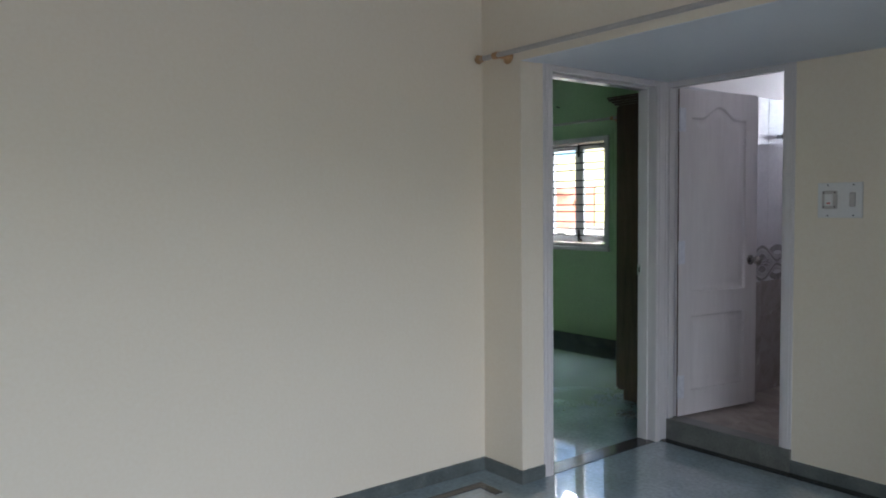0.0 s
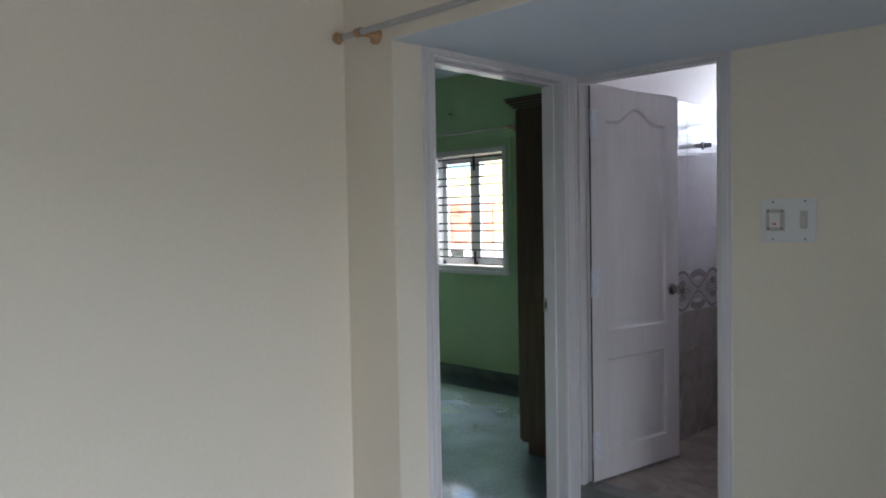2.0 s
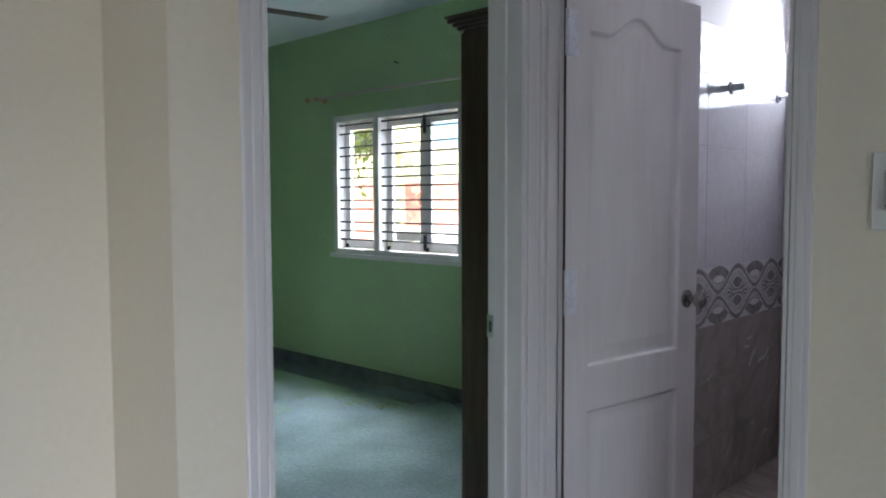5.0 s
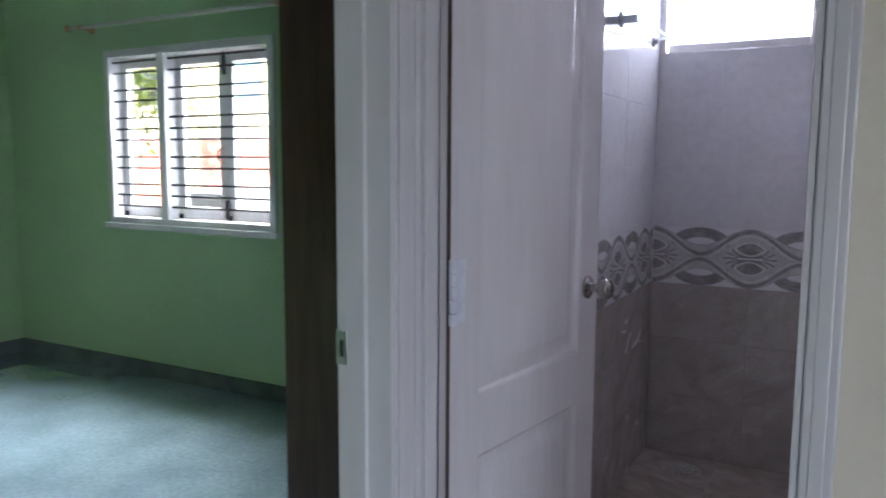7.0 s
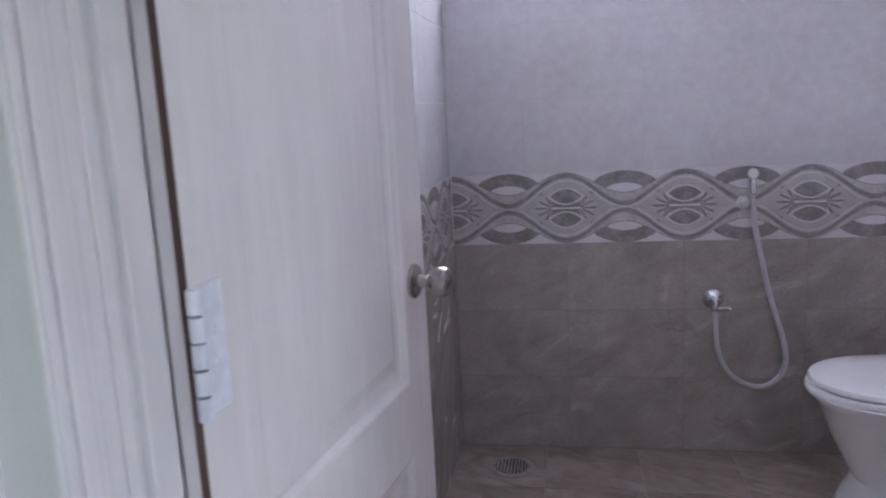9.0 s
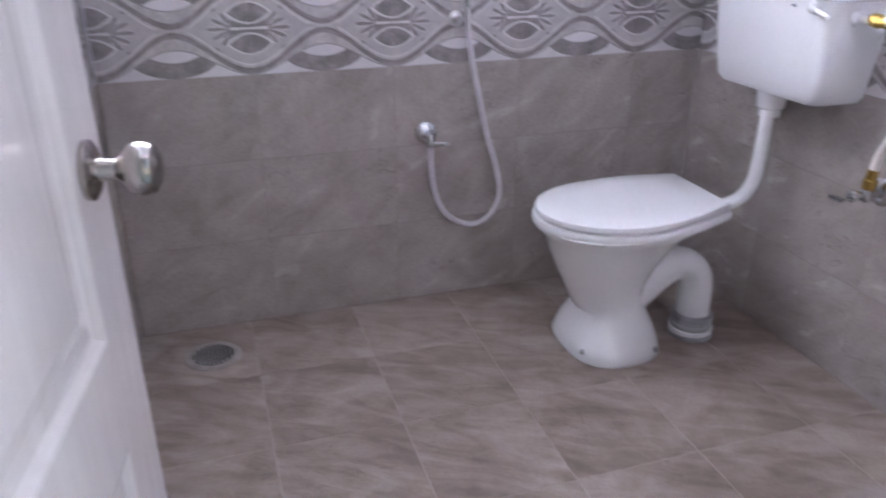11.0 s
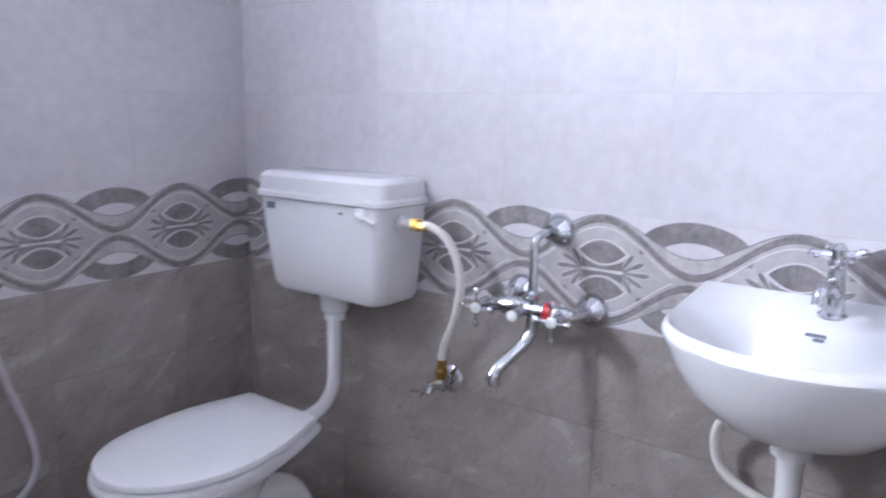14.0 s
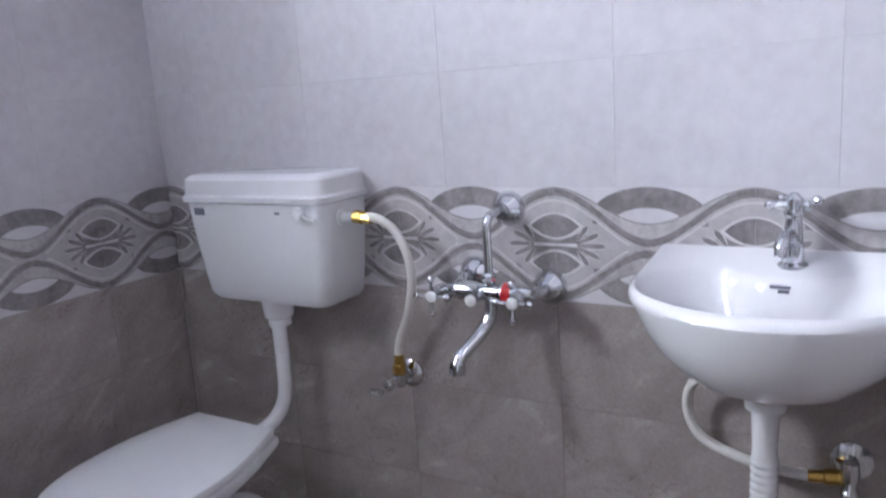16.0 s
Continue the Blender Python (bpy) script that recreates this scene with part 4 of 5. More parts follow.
def mixer():
    ob = empty("wall_mixer", "chrome wall mixer tap with three cross handles", "tap", (XD, 4.60, 0.93))
    bell = [(0, 0.040), (0.004, 0.040), (0.016, 0.034), (0.030, 0.022), (0.034, 0.017)]
    for y, z in ((0.085, 0.015), (-0.098, -0.005)):
        part("flange", lathe(bell, (0, y, z), (-1, y, z), n=26), M["chrome"], ob, smooth=True)
        part("inlet", tube(curve([(-0.03, y, z), (-0.065, y * 0.95, z), (-0.095, y * 0.85, z - 0.004)]), 0.014, n=14), M["chrome"], ob, smooth=True)
    body = lathe([(0, 0.012), (0.01, 0.018), (0.03, 0.018), (0.035, 0.022), (0.07, 0.022), (0.075, 0.018), (0.13, 0.018), (0.135, 0.022), (0.17, 0.022), (0.175, 0.018), (0.195, 0.018), (0.205, 0.012)], (-0.098, 0.105, 0.0), (-0.098, -9, 0.0), n=22)
    part("body", body, M["chrome"], ob, smooth=True)
    for y, cross in ((0.118, 1), (0.018, 0), (-0.075, 1)):
        tip = Vector((-0.145 if cross else -0.15, y, -0.006))
        bm = lathe([(0, 0.014), (0.018, 0.015), (0.028, 0.011), (0.04, 0.013)], (-0.10, y, 0), tip, n=16)
        if cross:
            for dy, dz in ((1, 0), (-1, 0), (0, 1), (0, -1)):
                a = tip
                b = tip + Vector((0, dy * 0.030, dz * 0.030))
                tube([a, b], [0.0045, 0.0035], bm, 8)
                lathe([(0, 0.003), (0.004, 0.0075), (0.010, 0.008), (0.016, 0.004)], b, b + Vector((0, dy, dz)), bm, n=10)
        h = part("cross_handle" if cross else "diverter_knob", bm, M["chrome"], ob, smooth=True)
        part("index_button", lathe([(0, 0.0125), (0.006, 0.012), (0.009, 0.008)], tip, tip + Vector((-1, 0, -0.05)), n=16), M["plate"], h, "cream round button", smooth=True)
    part("hot_mark", lathe([(0, 0.0232), (0.020, 0.0232)], (-0.098, -0.036, 0), (-0.098, -9, 0), n=20), M["red"], ob, "red hot-water ring")
    part("cold_label", boxes((-0.124, -0.119, 0.02, 0.045, 0.012, 0.02), bevel=0.001), M["plate"], ob)
    sp = curve([(-0.105, -0.005, -0.012), (-0.108, -0.005, -0.045), (-0.125, 0.005, -0.075), (-0.165, 0.022, -0.105), (-0.185, 0.030, -0.118), (-0.195, 0.034, -0.135), (-0.196, 0.035, -0.155)], 6)
    part("spout", tube(sp, [0.014] * 8 + [0.015] * (len(sp) - 16) + [0.017] * 8, n=16), M["chrome"], ob, smooth=True)
    part("riser_nut", lathe([(0, 0.013), (0.01, 0.016), (0.022, 0.016), (0.028, 0.011)], (-0.098, 0.0, 0.016), (-0.098, 0.0, 9), n=8), M["chrome"], ob)
    rs = curve([(-0.098, 0.0, 0.03), (-0.098, 0.0, 0.10), (-0.098, 0.0, 0.135), (-0.09, -0.001, 0.158), (-0.065, -0.004, 0.166), (-0.04, -0.006, 0.166)], 7)
    part("riser", tube(rs, 0.0095, n=14), M["chrome"], ob, smooth=True)
    part("riser_flange", lathe(bell + [(0.045, 0.016)], (0, -0.006, 0.166), (-1, -0.006, 0.166), n=26), M["chrome"], ob, smooth=True)


mixer()


def basin():
    cy, W, D = 4.036, 0.264, 0.376
    ob = empty("wash_basin", "white ceramic wash basin hung on the tiled wall", "basin", (XD, cy, 0.80))

    def dring(w, d, z, x0=0.0, nf=34, nb=24, p=0.78):
        out = []
        for k in range(nf + 1):
            a = math.pi * k / nf
            out.append((-x0 - d * math.sin(a) ** p, w * math.cos(a) * (1 - 0.13 * (1 - math.sin(a)) ** 3), z))
        for k in range(1, nb):
            out.append((-x0, 0.87 * (-w + 2 * w * k / nb), z))
        return out

    def oval(w, d, z, xc, ledge=0.0, nf=34, nb=24):
        """Inner outline of the bowl; the tap ledge swells out of its wall side."""
        out = []
        for k in range(nf + 1):
            a = math.pi * k / nf
            out.append((-xc - d * math.sin(a), w * math.cos(a), z))
        for k in range(1, nb):
            a = math.pi + math.pi * k / nb
            y = w * math.cos(a)
            out.append((-xc - 0.72 * d * math.sin(a) - ledge * math.exp(-((y + 0.012) / 0.085) ** 4), y, z))
        return out

    def lift(ring, up):
        """Raise the wall side of a ring into the splash edge."""
        return [(x, y, z + up * max(0.0, 1 - (-x) / 0.10) ** 1.5) for x, y, z in ring]
    rings = [dring(0.06, 0.14, 0.010, 0.02), dring(0.115, 0.215, 0.016, 0.01), dring(0.178, 0.285, 0.044), dring(0.222, 0.330, 0.090), dring(0.246, 0.356, 0.135), dring(W - 0.006, D - 0.010, 0.164), dring(W, D - 0.002, 0.178),
             lift(dring(W + 0.001, D, 0.187), 0.026), lift(dring(W - 0.003, D - 0.004, 0.195), 0.030), lift(dring(W - 0.012, D - 0.013, 0.200), 0.031),
             oval(W - 0.034, 0.196, 0.201, 0.155, 0.078), oval(W - 0.042, 0.188, 0.193, 0.155, 0.080), oval(W - 0.052, 0.178, 0.172, 0.155, 0.082), oval(0.175, 0.160, 0.13, 0.155, 0.075), oval(0.135, 0.125, 0.078, 0.158, 0.045), oval(0.06, 0.06, 0.050, 0.16), oval(0.022, 0.022, 0.047, 0.16)]
    part("bowl", loft(rings), M["ceramic"], ob, smooth=True)
    part("waste", lathe([(0, 0.024), (0.004, 0.024), (0.005, 0.014)], (-0.16, 0, 0.0475), (-0.16, 0, 9), n=20), M["chrome"], ob, smooth=True)
    bm = boxes((-0.108, -0.101, -0.024, 0.010, 0.182, 0.187), bevel=0.001)
    box(bm, -0.110, -0.103, -0.022, -0.004, 0.175, 0.180)
    part("printed_mark", bm, M["blue_ink"], ob)
    part("spigot", lathe([(0, 0.050), (0.02, 0.043), (0.034, 0.039)], (-0.095, 0.014, 0.016), (-0.095, 0.014, -9), n=24), M["ceramic"], ob, smooth=True)
    t = tagged(empty("basin_tap", "chrome pillar tap with cross handle on the basin", "tap", (XD - 0.050, cy - 0.020, 1.008)))
    part("tap_body", lathe([(0, 0.025), (0.006, 0.026), (0.012, 0.019), (0.03, 0.018), (0.06, 0.016), (0.09, 0.013), (0.095, 0.017), (0.102, 0.017), (0.106, 0.012)], (0, 0, 0), (0, 0, 1), n=22), M["chrome"], t, smooth=True)
    bm = tube(curve([(-0.006, 0.0, 0.045), (-0.035, 0.006, 0.062), (-0.065, 0.010, 0.056), (-0.074, 0.011, 0.034)]), [0.014] * 9 + [0.012] * 16, n=14)
    part("tap_spout", bm, M["chrome"], t, smooth=True)
    bm = lathe([(0, 0.014), (0.02, 0.015), (0.026, 0.010), (0.03, 0.005)], (0, 0, 0.104), (0, 0, 9), n=16)
    for k in range(4):
        a = radians(35 + 90 * k)
        d = Vector((math.cos(a), math.sin(a), 0))
        tube([Vector((0, 0, 0.116)), d * 0.035 + Vector((0, 0, 0.116))], 0.0048, bm, 8)
        lathe([(0, 0.004), (0.004, 0.009), (0.012, 0.009), (0.018, 0.004)], d * 0.034 + Vector((0, 0, 0.116)), d * 9 + Vector((0, 0, 0.116)), bm, n=10)
    part("tap_handle", bm, M["chrome"], t, smooth=True)
    w = tagged(empty("waste_pipe", "white plastic waste pipe with a ribbed lower part", "pipe", (XD - 0.095, cy + 0.014, 0.0)))
    part("nut", lathe([(0, 0.036), (0.012, 0.037), (0.02, 0.034)], (0, 0, 0.755), (0, 0, 9), n=24), M["plastic"], w, smooth=True)
    part("washer", lathe([(0, 0.038), (0.006, 0.038)], (0, 0, 0.776), (0, 0, 9), n=24), M["brass"], w)
    part("tailpiece", lathe([(0, 0.024), (0.02, 0.022), (0.09, 0.025), (0.10, 0.028)], (0, 0, 0.655), (0, 0, 9), n=22), M["plastic"], w, smooth=True)
    prof = [(0, 0.023)]
    z = 0.0
    while z < 0.50:
        prof += [(z + 0.004, 0.025), (z + 0.010, 0.025), (z + 0.014, 0.022)]
        z += 0.0155
    part("ribbed_hose", lathe(prof, (0, 0, 0.655), (0.0, 0.004, 0.14), n=18), M["plastic"], w, "ribbed white flexible hose", smooth=True)


basin()

# floor drain
dr = empty("floor_drain", "round steel floor drain in the bathroom floor", "drain", (-2.546, 5.525, ZB))
part("rim", lathe([(0, 0.080), (0.004, 0.077), (0.005, 0.060), (0.002, 0.056)], (0, 0, 0), (0, 0, 1), n=32), M["drain_rim"], dr, smooth=True)
bm = bmesh.new()
for k in range(-4, 5):
    half = math.sqrt(max(0, 0.055 ** 2 - (k * 0.012) ** 2))
    if half > 0.01:
        box(bm, k * 0.012 - 0.003, k * 0.012 + 0.003, -half, half, 0.0052, 0.0085)
part("grate", bm, M["steel"], dr)
# flat dark disc: shade below the grate put into its colour
part("sump_shade", lathe([(0, 0.057), (0.0005, 0.057)], (0, 0, 0.0046), (0, 0, 1), n=28), M["dark"], dr)

# ---- view outside the bedroom window ----
M["ground"] = material("dusty_concrete_yard", (0.34, 0.33, 0.31), 0.9, alt=(0.26, 0.25, 0.235), scale=0.6, grain=8, bump=0.1)
M["fac_yellow"] = material("yellow_facade_paint", (0.86, 0.84, 0.50), 0.7, alt=(0.82, 0.80, 0.46), scale=0.5)
M["fac_red"] = material("red_shop_paint", (0.80, 0.34, 0.26), 0.6, alt=(0.76, 0.30, 0.22), scale=0.7)
M["fac_orange"] = material("orange_facade_paint", (0.86, 0.58, 0.26), 0.6, alt=(0.82, 0.54, 0.24), scale=0.7)
M["fac_blue"] = material("blue_shutter_paint", (0.30, 0.56, 0.72), 0.5, scale=0.8)
M["fac_white"] = material("white_facade_paint", (0.75, 0.74, 0.70), 0.7, scale=0.6)
M["leaf"] = material("tree_leaves", (0.12, 0.16, 0.025), 0.6, alt=(0.09, 0.13, 0.02), scale=2.0, bump=0.0)
M["bark"] = material("tree_bark", (0.12, 0.09, 0.06), 0.9, scale=6, bump=0.3, bump_scale=20)
M["win_dark"] = material("dark_window_glass", (0.03, 0.04, 0.05), 0.1, bump=0.0)
GZ = -0.45
setting("ground", boxes((-400, 400, 5.95, 600, GZ - 0.5, GZ)), M["ground"], "dusty road and yard outside the window", "ground")
setting("ground_behind", boxes((HE + 0.16, 60, -60, 5.9, GZ - 0.5, GZ)), M["ground"], "yard outside the balcony", "ground")


def house(name, x0, x1, y0, y1, h, wall, label, bays):
    ob = empty(name, label, "building", ((x0 + x1) / 2, y0, GZ))
    inv = Matrix.Translation((-(x0 + x1) / 2, -y0, -GZ))

    def add(n, bm, mat, parent=ob):
        bm.transform(inv)
        return part(n, bm, mat, parent)
    add("wall", boxes((x0, x1, y0, y1, GZ, GZ + h)), wall)
    add("roof", boxes((x0 - 0.3, x1 + 0.3, y0 - 0.4, y1 + 0.3, GZ + h, GZ + h + 0.25)), M["fac_white"])
    for a, b, c, d, mat in bays:
        w = add("window", boxes((a, b, y0 - 0.06, y0 - 0.002, GZ + c, GZ + d)), mat)
        add("sill", boxes((a - 0.08, b + 0.08, y0 - 0.04, y0 - 0.001, GZ + c - 0.1, GZ + c)), M["fac_white"], w)
        add("lintel", boxes((a - 0.08, b + 0.08, y0 - 0.04, y0 - 0.001, GZ + d, GZ + d + 0.1)), M["fac_white"], w)


house("shop_house", -24, -12.5, 19, 27, 6.2, M["fac_yellow"], "yellow two-storey house with red shopfronts", [(-23, -20, 0.3, 2.5, M["fac_red"]), (-19.4, -16.6, 0.3, 2.5, M["fac_red"]), (-16, -13.2, 0.3, 2.5, M["fac_orange"]), (-22, -20.5, 3.6, 5.2, M["win_dark"]), (-18.5, -17, 3.6, 5.2, M["fac_blue"]), (-15, -13.6, 3.6, 5.2, M["win_dark"])])
house("orange_house", -12.2, -4, 20, 28, 5.6, M["fac_orange"], "orange house with red and blue shutters", [(-11.6, -9.5, 0.3, 2.4, M["fac_red"]), (-9, -7.4, 0.6, 2.6, M["fac_white"]), (-6.8, -4.8, 0.3, 2.4, M["fac_blue"]), (-11, -9.6, 3.2, 4.7, M["win_dark"]), (-8.4, -6.6, 3.2, 4.7, M["fac_blue"])])
house("blue_house", -38, -24.6, 21, 28, 5.8, M["fac_white"], "white house with blue shutters and red awning", [(-37, -34.5, 0.4, 2.6, M["fac_blue"]), (-33.5, -30.5, 0.3, 2.6, M["fac_red"]), (-29.5, -26, 0.3, 2.6, M["fac_orange"]), (-36, -34, 3.4, 5.0, M["win_dark"]), (-31, -29, 3.4, 5.0, M["fac_blue"])])


def tree(x, y, h, r, seed):
    rnd = random.Random(seed)
    ob = empty("tree", "leafy yellow-green street tree beside the road", "tree", (x, y, GZ))
    bm = tube(curve([(0, 0, 0), (0.05, 0.03, h * 0.3), (-0.04, 0.02, h * 0.55)]), [0.16 - 0.004 * k for k in range(17)], n=10)
    for k in range(6):
        a = rnd.uniform(0, 6.28)
        tube([(0, 0, h * (0.35 + 0.03 * k)), (math.cos(a) * r * 0.6, math.sin(a) * r * 0.6, h * 0.75)], [0.06, 0.02], bm, 6)
    part("trunk", bm, M["bark"], ob)
    bm = bmesh.new()
    for k in range(1100):
        d = Vector((rnd.gauss(0, 1), rnd.gauss(0, 1), rnd.gauss(0, 0.8))).normalized() * r * rnd.uniform(0.35, 1.0) * (1 + 0.25 * math.sin(5 * rnd.random()))
        c = d + Vector((0, 0, h * 0.78))
        q = Euler((rnd.uniform(0, 6), rnd.uniform(0, 6), rnd.uniform(0, 6))).to_matrix()
        s = rnd.uniform(0.07, 0.15)
        vs = [bm.verts.new(c + q @ Vector(p) * s) for p in ((-1, 0, 0), (0, -0.5, 0.1), (1, 0, 0), (0, 0.5, 0.1))]
        bm.faces.new(vs)
    part("crown", bm, M["leaf"], ob)


tree(-20.6, 17.2, 5.2, 1.7, 11)


def car(x, y, label):
    ob = empty("car", label, "car", (x, y, GZ))
    prof = [(-1.9, 0.30), (-1.95, 0.62), (-1.2, 0.80), (-0.75, 1.30), (0.75, 1.36), (1.45, 0.88), (1.95, 0.78), (1.98, 0.35)]
    bm = loft([[(px_, s * 0.78, pz) for px_, pz in prof] for s in (-1, -0.93, 0.93, 1)])
    part("body", bm, M["fac_white"], ob)
    part("side_window", boxes((-0.65, 0.7, -0.79, -0.77, 0.86, 1.24), bevel=0.005), M["win_dark"], ob)
    for wx in (-1.2, 1.25):
        for wy in (-0.72, 0.72):
            w = part("wheel", lathe([(0, 0.28), (0.02, 0.31), (0.14, 0.31), (0.16, 0.28)], (wx, wy - 0.08, 0.31), (wx, 9, 0.31), n=20), M["rubber"], ob)
            part("rim", lathe([(0, 0.18), (0.01, 0.16)], (wx, wy - 0.082, 0.31), (wx, -9, 0.31), n=16), M["steel"], w)


car(-13.2, 14.0, "white parked car across the road")
car(-19.5, 14.5, "white parked hatchback by the shopfronts")

# ---- bathroom tiles ----
TW, TH, GAP = 0.40, 0.25, 0.0012
TILE_MESH = {}


def tile_mesh(w, h, mat, depth=0.010):
    key = (round(w, 4), round(h, 4), mat.name)
    if key not in TILE_MESH:
        bm = bmesh.new()
        e = 0.0008
        b = [bm.verts.new((x, 0, z)) for x, z in ((0, 0), (w, 0), (w, h), (0, h))]
        m = [bm.verts.new((x, -depth + e, z)) for x, z in ((0, 0), (w, 0), (w, h), (0, h))]
        f = [bm.verts.new((x, -depth, z)) for x, z in ((e, e), (w - e, e), (w - e, h - e), (e, h - e))]
        for r, s in ((b, m), (m, f)):
            for k in range(4):
                bm.faces.new((r[k], r[(k + 1) % 4], s[(k + 1) % 4], s[k]))
        bm.faces.new(f)
        bmesh.ops.recalc_face_normals(bm, faces=bm.faces)
        me = bpy.data.meshes.new("tile")
        bm.to_mesh(me)
        bm.free()
        me.materials.append(mat)
        TILE_MESH[key] = me
    return TILE_MESH[key]


def strip(bm, top, bottom, lift, mat):
    """A flat band between two rows of (u, v) points, lifted off the tile."""
    a = [bm.verts.new((u, -lift, v)) for u, v in top]
    b = [bm.verts.new((u, -lift, v)) for u, v in bottom]
    for k in range(len(a) - 1):
        bm.faces.new((a[k], b[k], b[k + 1], a[k + 1])).material_index = mat


def ornament(flowers, u0, u1):
    """The braided border between u0 and u1, with flowers at the given places; v runs from the band's middle."""
    bm = bmesh.new()
    RIB, DARK, PET, OUT, FIELD = 0, 1, 2, 3, 4

    def crest(u, fu):
        return 0.5 + 0.5 * math.cos(2 * math.pi * (u - fu) / 0.4)

    def outer(u, fu):
        return 0.050 + 0.073 * crest(u, fu)

    def stripe(u, fu):
        return 0.007 + 0.102 * crest(u, fu) ** 0.92
    for fu in flowers:
        us = [fu - 0.2 + 0.4 * k / 40 for k in range(41)]
        for sgn in (1, -1):
            # dark arch round the pale crescent between two flowers
            top, bot = [], []
            for k in range(25):
                s = -1 + 2 * k / 24
                top.append((fu + 0.2 + 0.116 * s, sgn * (0.072 + 0.053 * (1 - s * s) ** 0.6)))
                bot.append((fu + 0.2 + 0.116 * s, sgn * (0.048 + 0.035 * max(0.0, 1 - (s / 0.67) ** 2) ** 0.6)))
            strip(bm, top, bot, 0.0006, DARK)
            # ribbon that waves round the flowers, with a dark inner line and a thin rim
            lift = 0.0012 if sgn > 0 else 0.0010
            strip(bm, [(u, sgn * outer(u, fu)) for u in us], [(u, sgn * (stripe(u, fu) - 0.011)) for u in us], lift, RIB)
            strip(bm, [(u, sgn * (stripe(u, fu) + 0.0035)) for u in us], [(u, sgn * (stripe(u, fu) - 0.0035)) for u in us], lift + 0.0003, PET)
            strip(bm, [(u, sgn * (stripe(u, fu) + 0.0125)) for u in us], [(u, sgn * (stripe(u, fu) + 0.0035)) for u in us], lift + 0.0002, DARK)
            strip(bm, [(u, sgn * (outer(u, fu) + 0.0012)) for u in us], [(u, sgn * (outer(u, fu) - 0.0014)) for u in us], lift + 0.0004, DARK)
            # pale outline of the diamond
            vs = [u for u in us if abs(u - fu) < 0.165]
            strip(bm, [(u, sgn * max(0.001, stripe(u, fu) - 0.011)) for u in vs], [(u, sgn * max(0.0, stripe(u, fu) - 0.0145)) for u in vs], lift + 0.0001, OUT)
            # eyes of the flower
            for g, mat, lf in ((1.0, OUT, 0.0009), (0.88, DARK, 0.0012)):
                top, bot = [], []
                for k in range(17):
                    s = -1 + 2 * k / 16
                    top.append((fu + 0.063 * s * g, sgn * 0.041 + 0.029 * g * (1 - s * s)))
                    bot.append((fu + 0.063 * s * g, sgn * 0.041 - 0.029 * g * (1 - s * s)))
                strip(bm, top, bot, lf, mat)
            # fan of rounded petals with pale rims
            for k in range(5):
                a = radians(-58 + 29 * k)
                for g, mat, lf in ((1.0, OUT, 0.0005 + 0.00004 * k), (0.70, DARK, 0.0010)):
                    top, bot = [], []
                    for j in range(9):
                        s = j / 8
                        r = 0.010 + 0.058 * (1 - 0.09 * abs(k - 2)) * s
                        wdt = 0.0105 * (s ** 0.7) * math.sqrt(max(0.0, 1 - s ** 5)) * g + 0.0004
                        cu, cv = r * math.cos(a), r * math.sin(a) * 0.86
                        nu, nv = -math.sin(a) * wdt, math.cos(a) * wdt
                        top.append((fu + sgn * (0.042 + cu + nu), cv + nv))
                        bot.append((fu + sgn * (0.042 + cu - nu), cv - nv))
                    strip(bm, top, bot, lf, mat)
        # light field of the diamond
        vv = [max(0.004, stripe(u, fu) - 0.010) for u in us]
        strip(bm, list(zip(us, vv)), [(u, -v) for u, v in zip(us, vv)], 0.0002, FIELD)
        # dark ground between the eyes
        top, bot = [], []
        for k in range(17):
            s = -1 + 2 * k / 16
            top.append((fu + 0.070 * s, 0.010 + 0.026 * abs(s) ** 1.7))
            bot.append((fu + 0.070 * s, -0.010 - 0.026 * abs(s) ** 1.7))
        strip(bm, top, bot, 0.0003, DARK)
        strip(bm, [(fu - 0.05, 0.004), (fu, 0.002), (fu + 0.05, 0.004)], [(fu - 0.05, -0.004), (fu, -0.002), (fu + 0.05, -0.004)], 0.0015, OUT)
    for u, no in ((u0 + 0.0002, (-1, 0, 0)), (u1 - 0.0002, (1, 0, 0))):
        bmesh.ops.bisect_plane(bm, geom=bm.verts[:] + bm.edges[:] + bm.faces[:], plane_co=(u, 0, 0), plane_no=no, clear_outer=True)
    me = bpy.data.meshes.new("ornament")
    bm.to_mesh(me)
    bm.free()
    for m in ("ribbon", "ribbon_dark", "petal", "outline", "field"):
        me.materials.append(M[m])
    return me


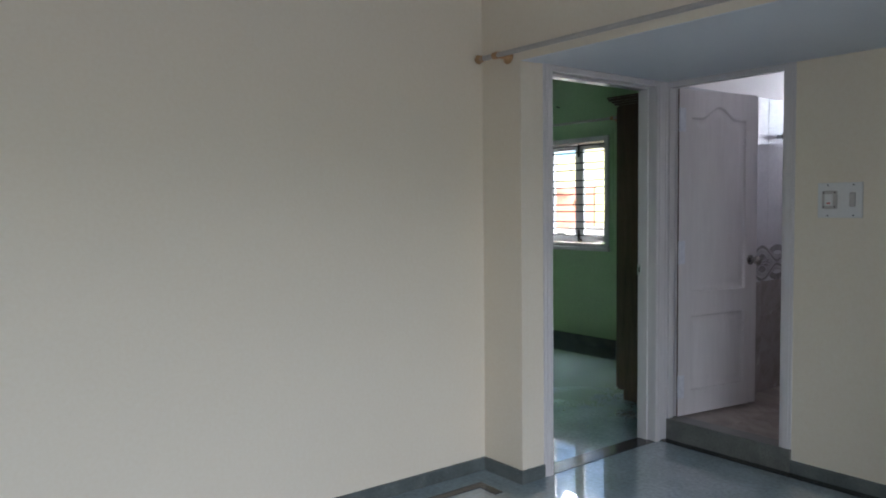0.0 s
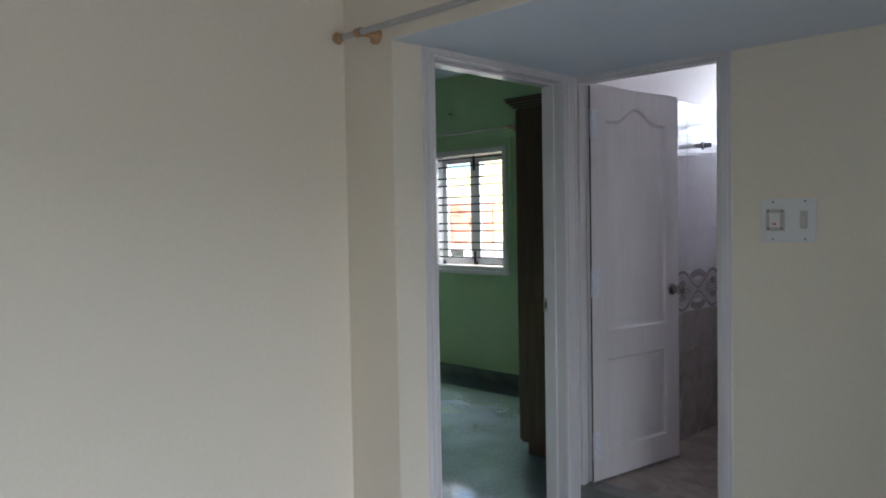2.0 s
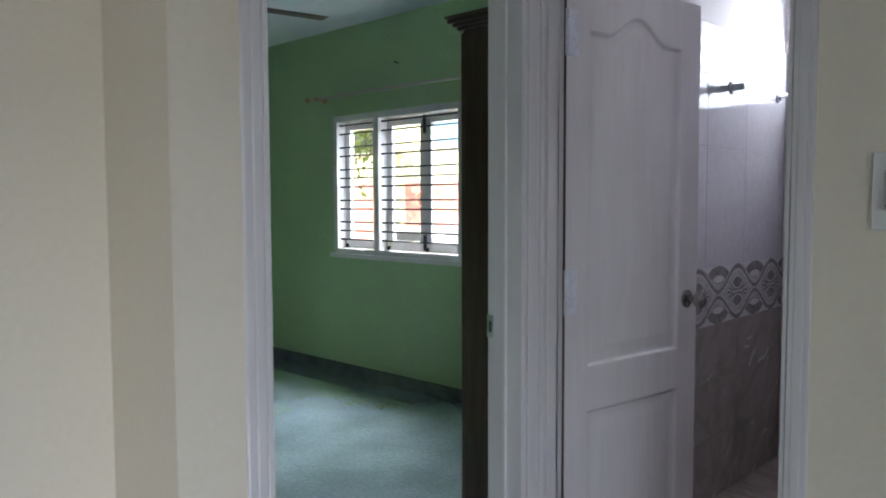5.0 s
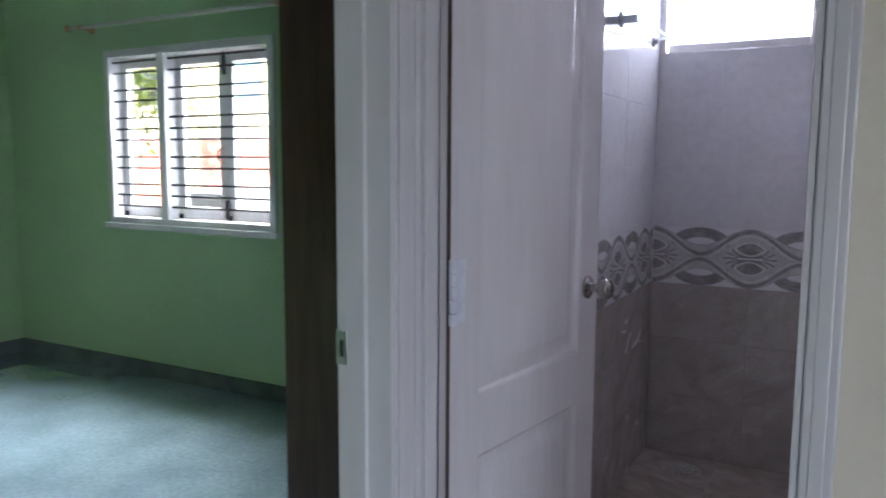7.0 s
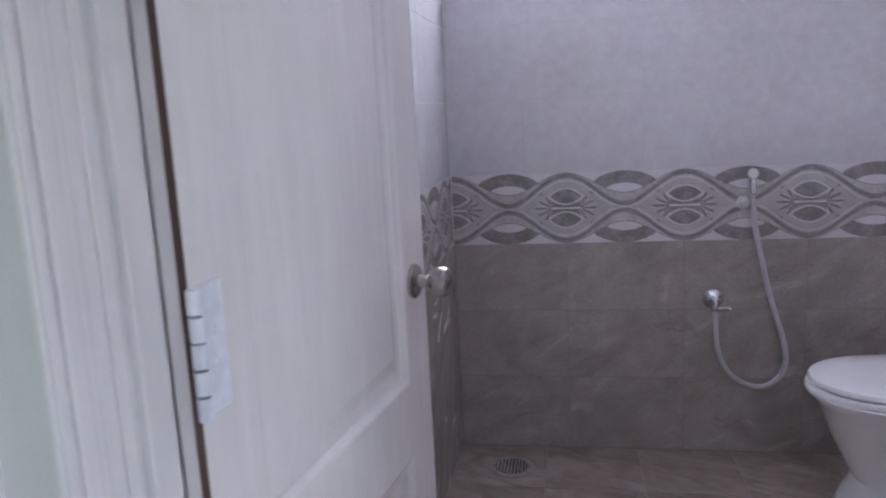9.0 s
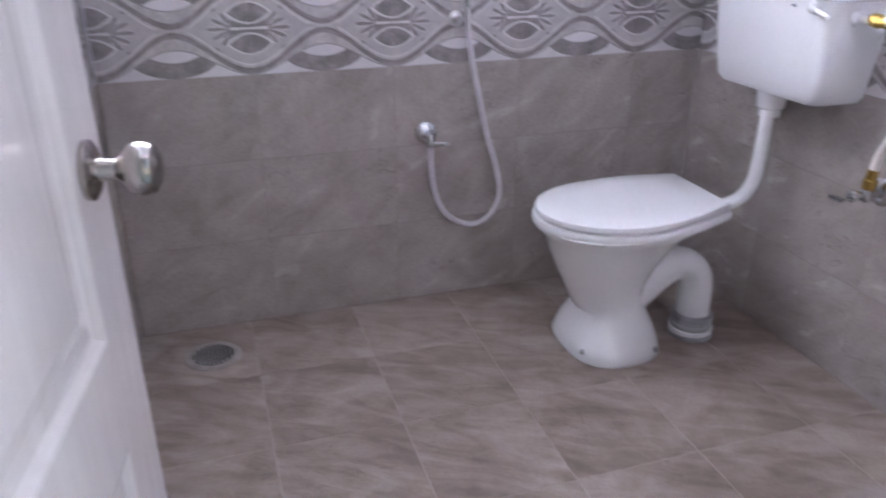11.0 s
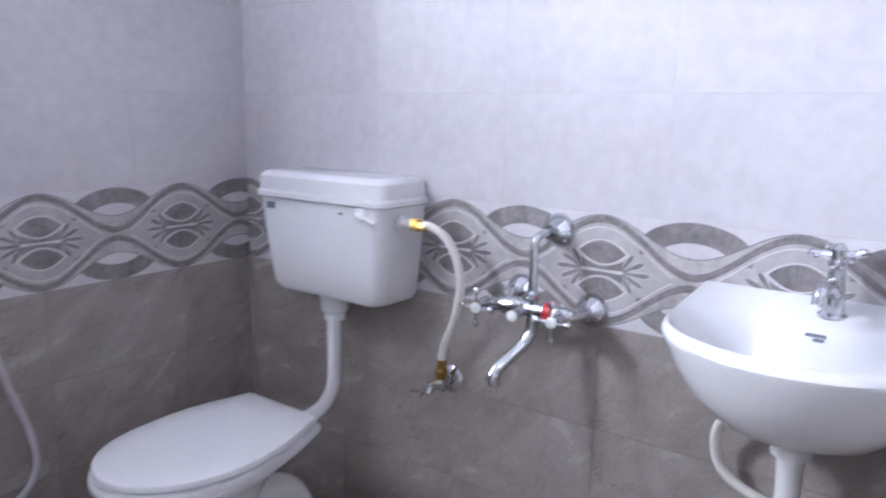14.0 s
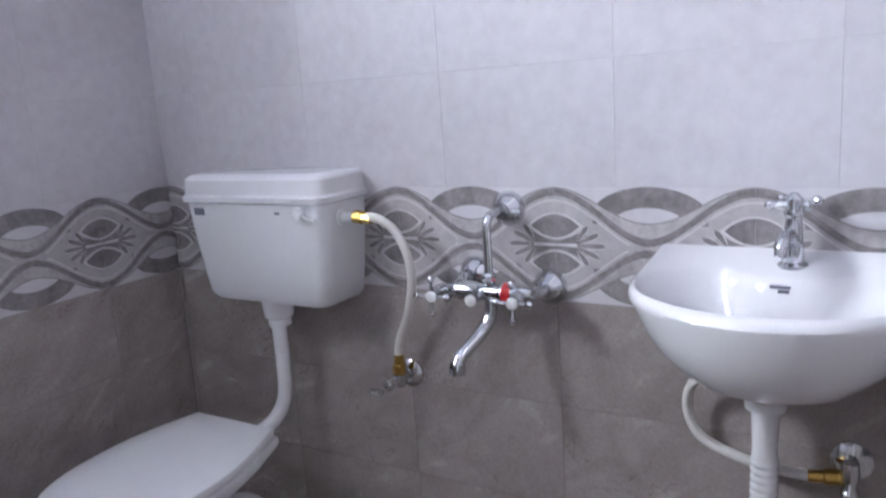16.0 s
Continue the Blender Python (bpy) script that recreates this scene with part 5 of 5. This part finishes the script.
def tiled_wall(name, m, length, phase, light_phase, holes, label, top=2.15, ornate=True):
    """Tiles on a wall: m takes local (u along, -y out, z up). phase: u of a flower; holes: (u0, u1, z0, z1) left free."""
    root = empty(name, label, "tiled wall", kind="structure")
    root.matrix_world = m
    rows = [(0.15, 0.40, "dark_tile"), (0.40, 0.65, "dark_tile"), (0.65, 0.894, "dark_tile"), (0.894, 1.144, "band_tile"), (1.144, 1.40, "light_tile"), (1.40, 1.65, "light_tile"), (1.65, 1.90, "light_tile"), (1.90, 2.15, "light_tile")]
    cache = {}
    for z0, z1, mat in rows:
        ph = light_phase if mat == "light_tile" else phase
        if mat == "dark_tile":
            z0 = ZB + 0.001 if z0 < 0.2 else z0
        k0 = math.floor((0 - ph) / TW)
        for k in range(k0, k0 + int(length / TW) + 3):
            a, b = max(0.0, ph + k * TW), min(length, ph + (k + 1) * TW)
            if b - a < 0.012:
                continue
            spans = [(a, b, z0, z1)]
            for hu0, hu1, hz0, hz1 in holes:
                nxt = []
                for s in spans:
                    if s[1] <= hu0 or s[0] >= hu1 or s[3] <= hz0 or s[2] >= hz1:
                        nxt.append(s)
                        continue
                    if s[0] < hu0:
                        nxt.append((s[0], hu0, s[2], s[3]))
                    if s[1] > hu1:
                        nxt.append((hu1, s[1], s[2], s[3]))
                    if s[2] < hz0:
                        nxt.append((max(s[0], hu0), min(s[1], hu1), s[2], hz0))
                    if s[3] > hz1:
                        nxt.append((max(s[0], hu0), min(s[1], hu1), hz1, s[3]))
                spans = nxt
            for a2, b2, c2, d2 in spans:
                if b2 - a2 < 0.012 or d2 - c2 < 0.012:
                    continue
                ob = new("tile", tile_mesh(b2 - a2 - GAP, d2 - c2 - GAP, M[mat]))
                ob.parent = root
                ob.location = (a2 + GAP / 2, 0.0, c2 + GAP / 2)
                if mat == "band_tile" and ornate:
                    f0 = ph + k * TW
                    key = (round(a2 - f0, 3), round(b2 - f0, 3))
                    if key not in cache:
                        cache[key] = ornament([0.0, TW, -TW], a2 - f0, b2 - f0)
                    orn = new("ornament", cache[key])
                    orn.parent = ob
                    orn.location = (f0 - a2 - GAP / 2, -0.010, (d2 - c2) / 2 - GAP / 2)
    for lo, hi, mat in ((ZB - 0.01, 0.894, "grout_dark"), (0.894, top, "grout")):
        part("grout", boxes(*[(u0, u1, -0.0093, 0.0095, max(za, lo), min(zb, hi)) for u0, u1, za, zb in bed_spans(length, top, holes) if max(za, lo) < min(zb, hi)]), M[mat], root)
    return root


def bed_spans(length, top, holes):
    out, a = [], 0.0
    for hu0, hu1, hz0, hz1 in holes:
        out += [(a, hu0, ZB - 0.01, top)] if hu0 > a else []
        out += [(hu0, hu1, ZB - 0.01, hz0)] if hz0 > ZB else []
        out += [(hu0, hu1, hz1, top)] if hz1 < top else []
        a = hu1
    return out + [(a, length, ZB - 0.01, top)] if a < length else out


# faces of the finished tiles lie on the plan's planes
X0 = -2.34
tiled_wall("wall_tiles_back", Matrix.Translation((XL, YC + 0.010, 0)), XD - XL, X0 - XL, -2.48 - XL, [(VENT[0] - XL, VENT[1] - XL, VENT[2], 3.0)], "grey-brown and pale tiles with a braided border")
tiled_wall("wall_tiles_east", Matrix.Translation((XD + 0.010, YC, 0)) @ Matrix.Rotation(radians(-90), 4, 'Z'), YC - BI - 0.017, (YC - 4.486) % TW, (YC - 4.35) % TW, [], "grey-brown and pale tiles behind the cistern and basin")
tiled_wall("wall_tiles_west", Matrix.Translation((XL - 0.010, BI + 0.007, 0)) @ Matrix.Rotation(radians(90), 4, 'Z'), YC - BI - 0.007, (5.15 - BI - 0.007) % TW, (4.81 - BI) % TW, [], "glossy pale and grey-brown tiles beside the open door")
tiled_wall("wall_tiles_front", Matrix.Translation((XD, BI + 0.006, 0)) @ Matrix.Rotation(radians(180), 4, 'Z'), XD - D2B - 0.066, 0.1, 0.2, [], "grey-brown and pale tiles beside the doorway")

# floor tiles
root = empty("floor_tiles", "brown slate-patterned bathroom floor tiles", "floor", kind="structure")
FT = 0.325
FX, FY = -2.425, 5.385      # one joint each way
me_cache = {}
y = YC
while y > BI + 0.02:
    ya = max(FY if y == YC else y - FT, BI + 0.02)
    x = XL
    while x < XD - 0.02:
        xb = min(FX if x == XL else x + FT, XD)
        key = (round(xb - x, 3), round(y - ya, 3))
        if key not in me_cache:
            bm = bmesh.new()
            w, h, e = key[0] - 0.002, key[1] - 0.002, 0.001
            lo = [bm.verts.new((a, b, -0.008)) for a, b in ((0, 0), (w, 0), (w, h), (0, h))]
            mid = [bm.verts.new((a, b, -e)) for a, b in ((0, 0), (w, 0), (w, h), (0, h))]
            hi = [bm.verts.new((a, b, 0)) for a, b in ((e, e), (w - e, e), (w - e, h - e), (e, h - e))]
            for r, s in ((lo, mid), (mid, hi)):
                for k in range(4):
                    bm.faces.new((r[k], r[(k + 1) % 4], s[(k + 1) % 4], s[k]))
            bm.faces.new(hi)
            bmesh.ops.recalc_face_normals(bm, faces=bm.faces)
            me = bpy.data.meshes.new("floor_tile")
            bm.to_mesh(me)
            bm.free()
            me.materials.append(M["bath_floor"])
            me_cache[key] = me
        ob = new("floor_tile", me_cache[key])
        ob.parent = root
        ob.location = (x + 0.001, ya + 0.001, ZB)
        x = xb
    y = ya
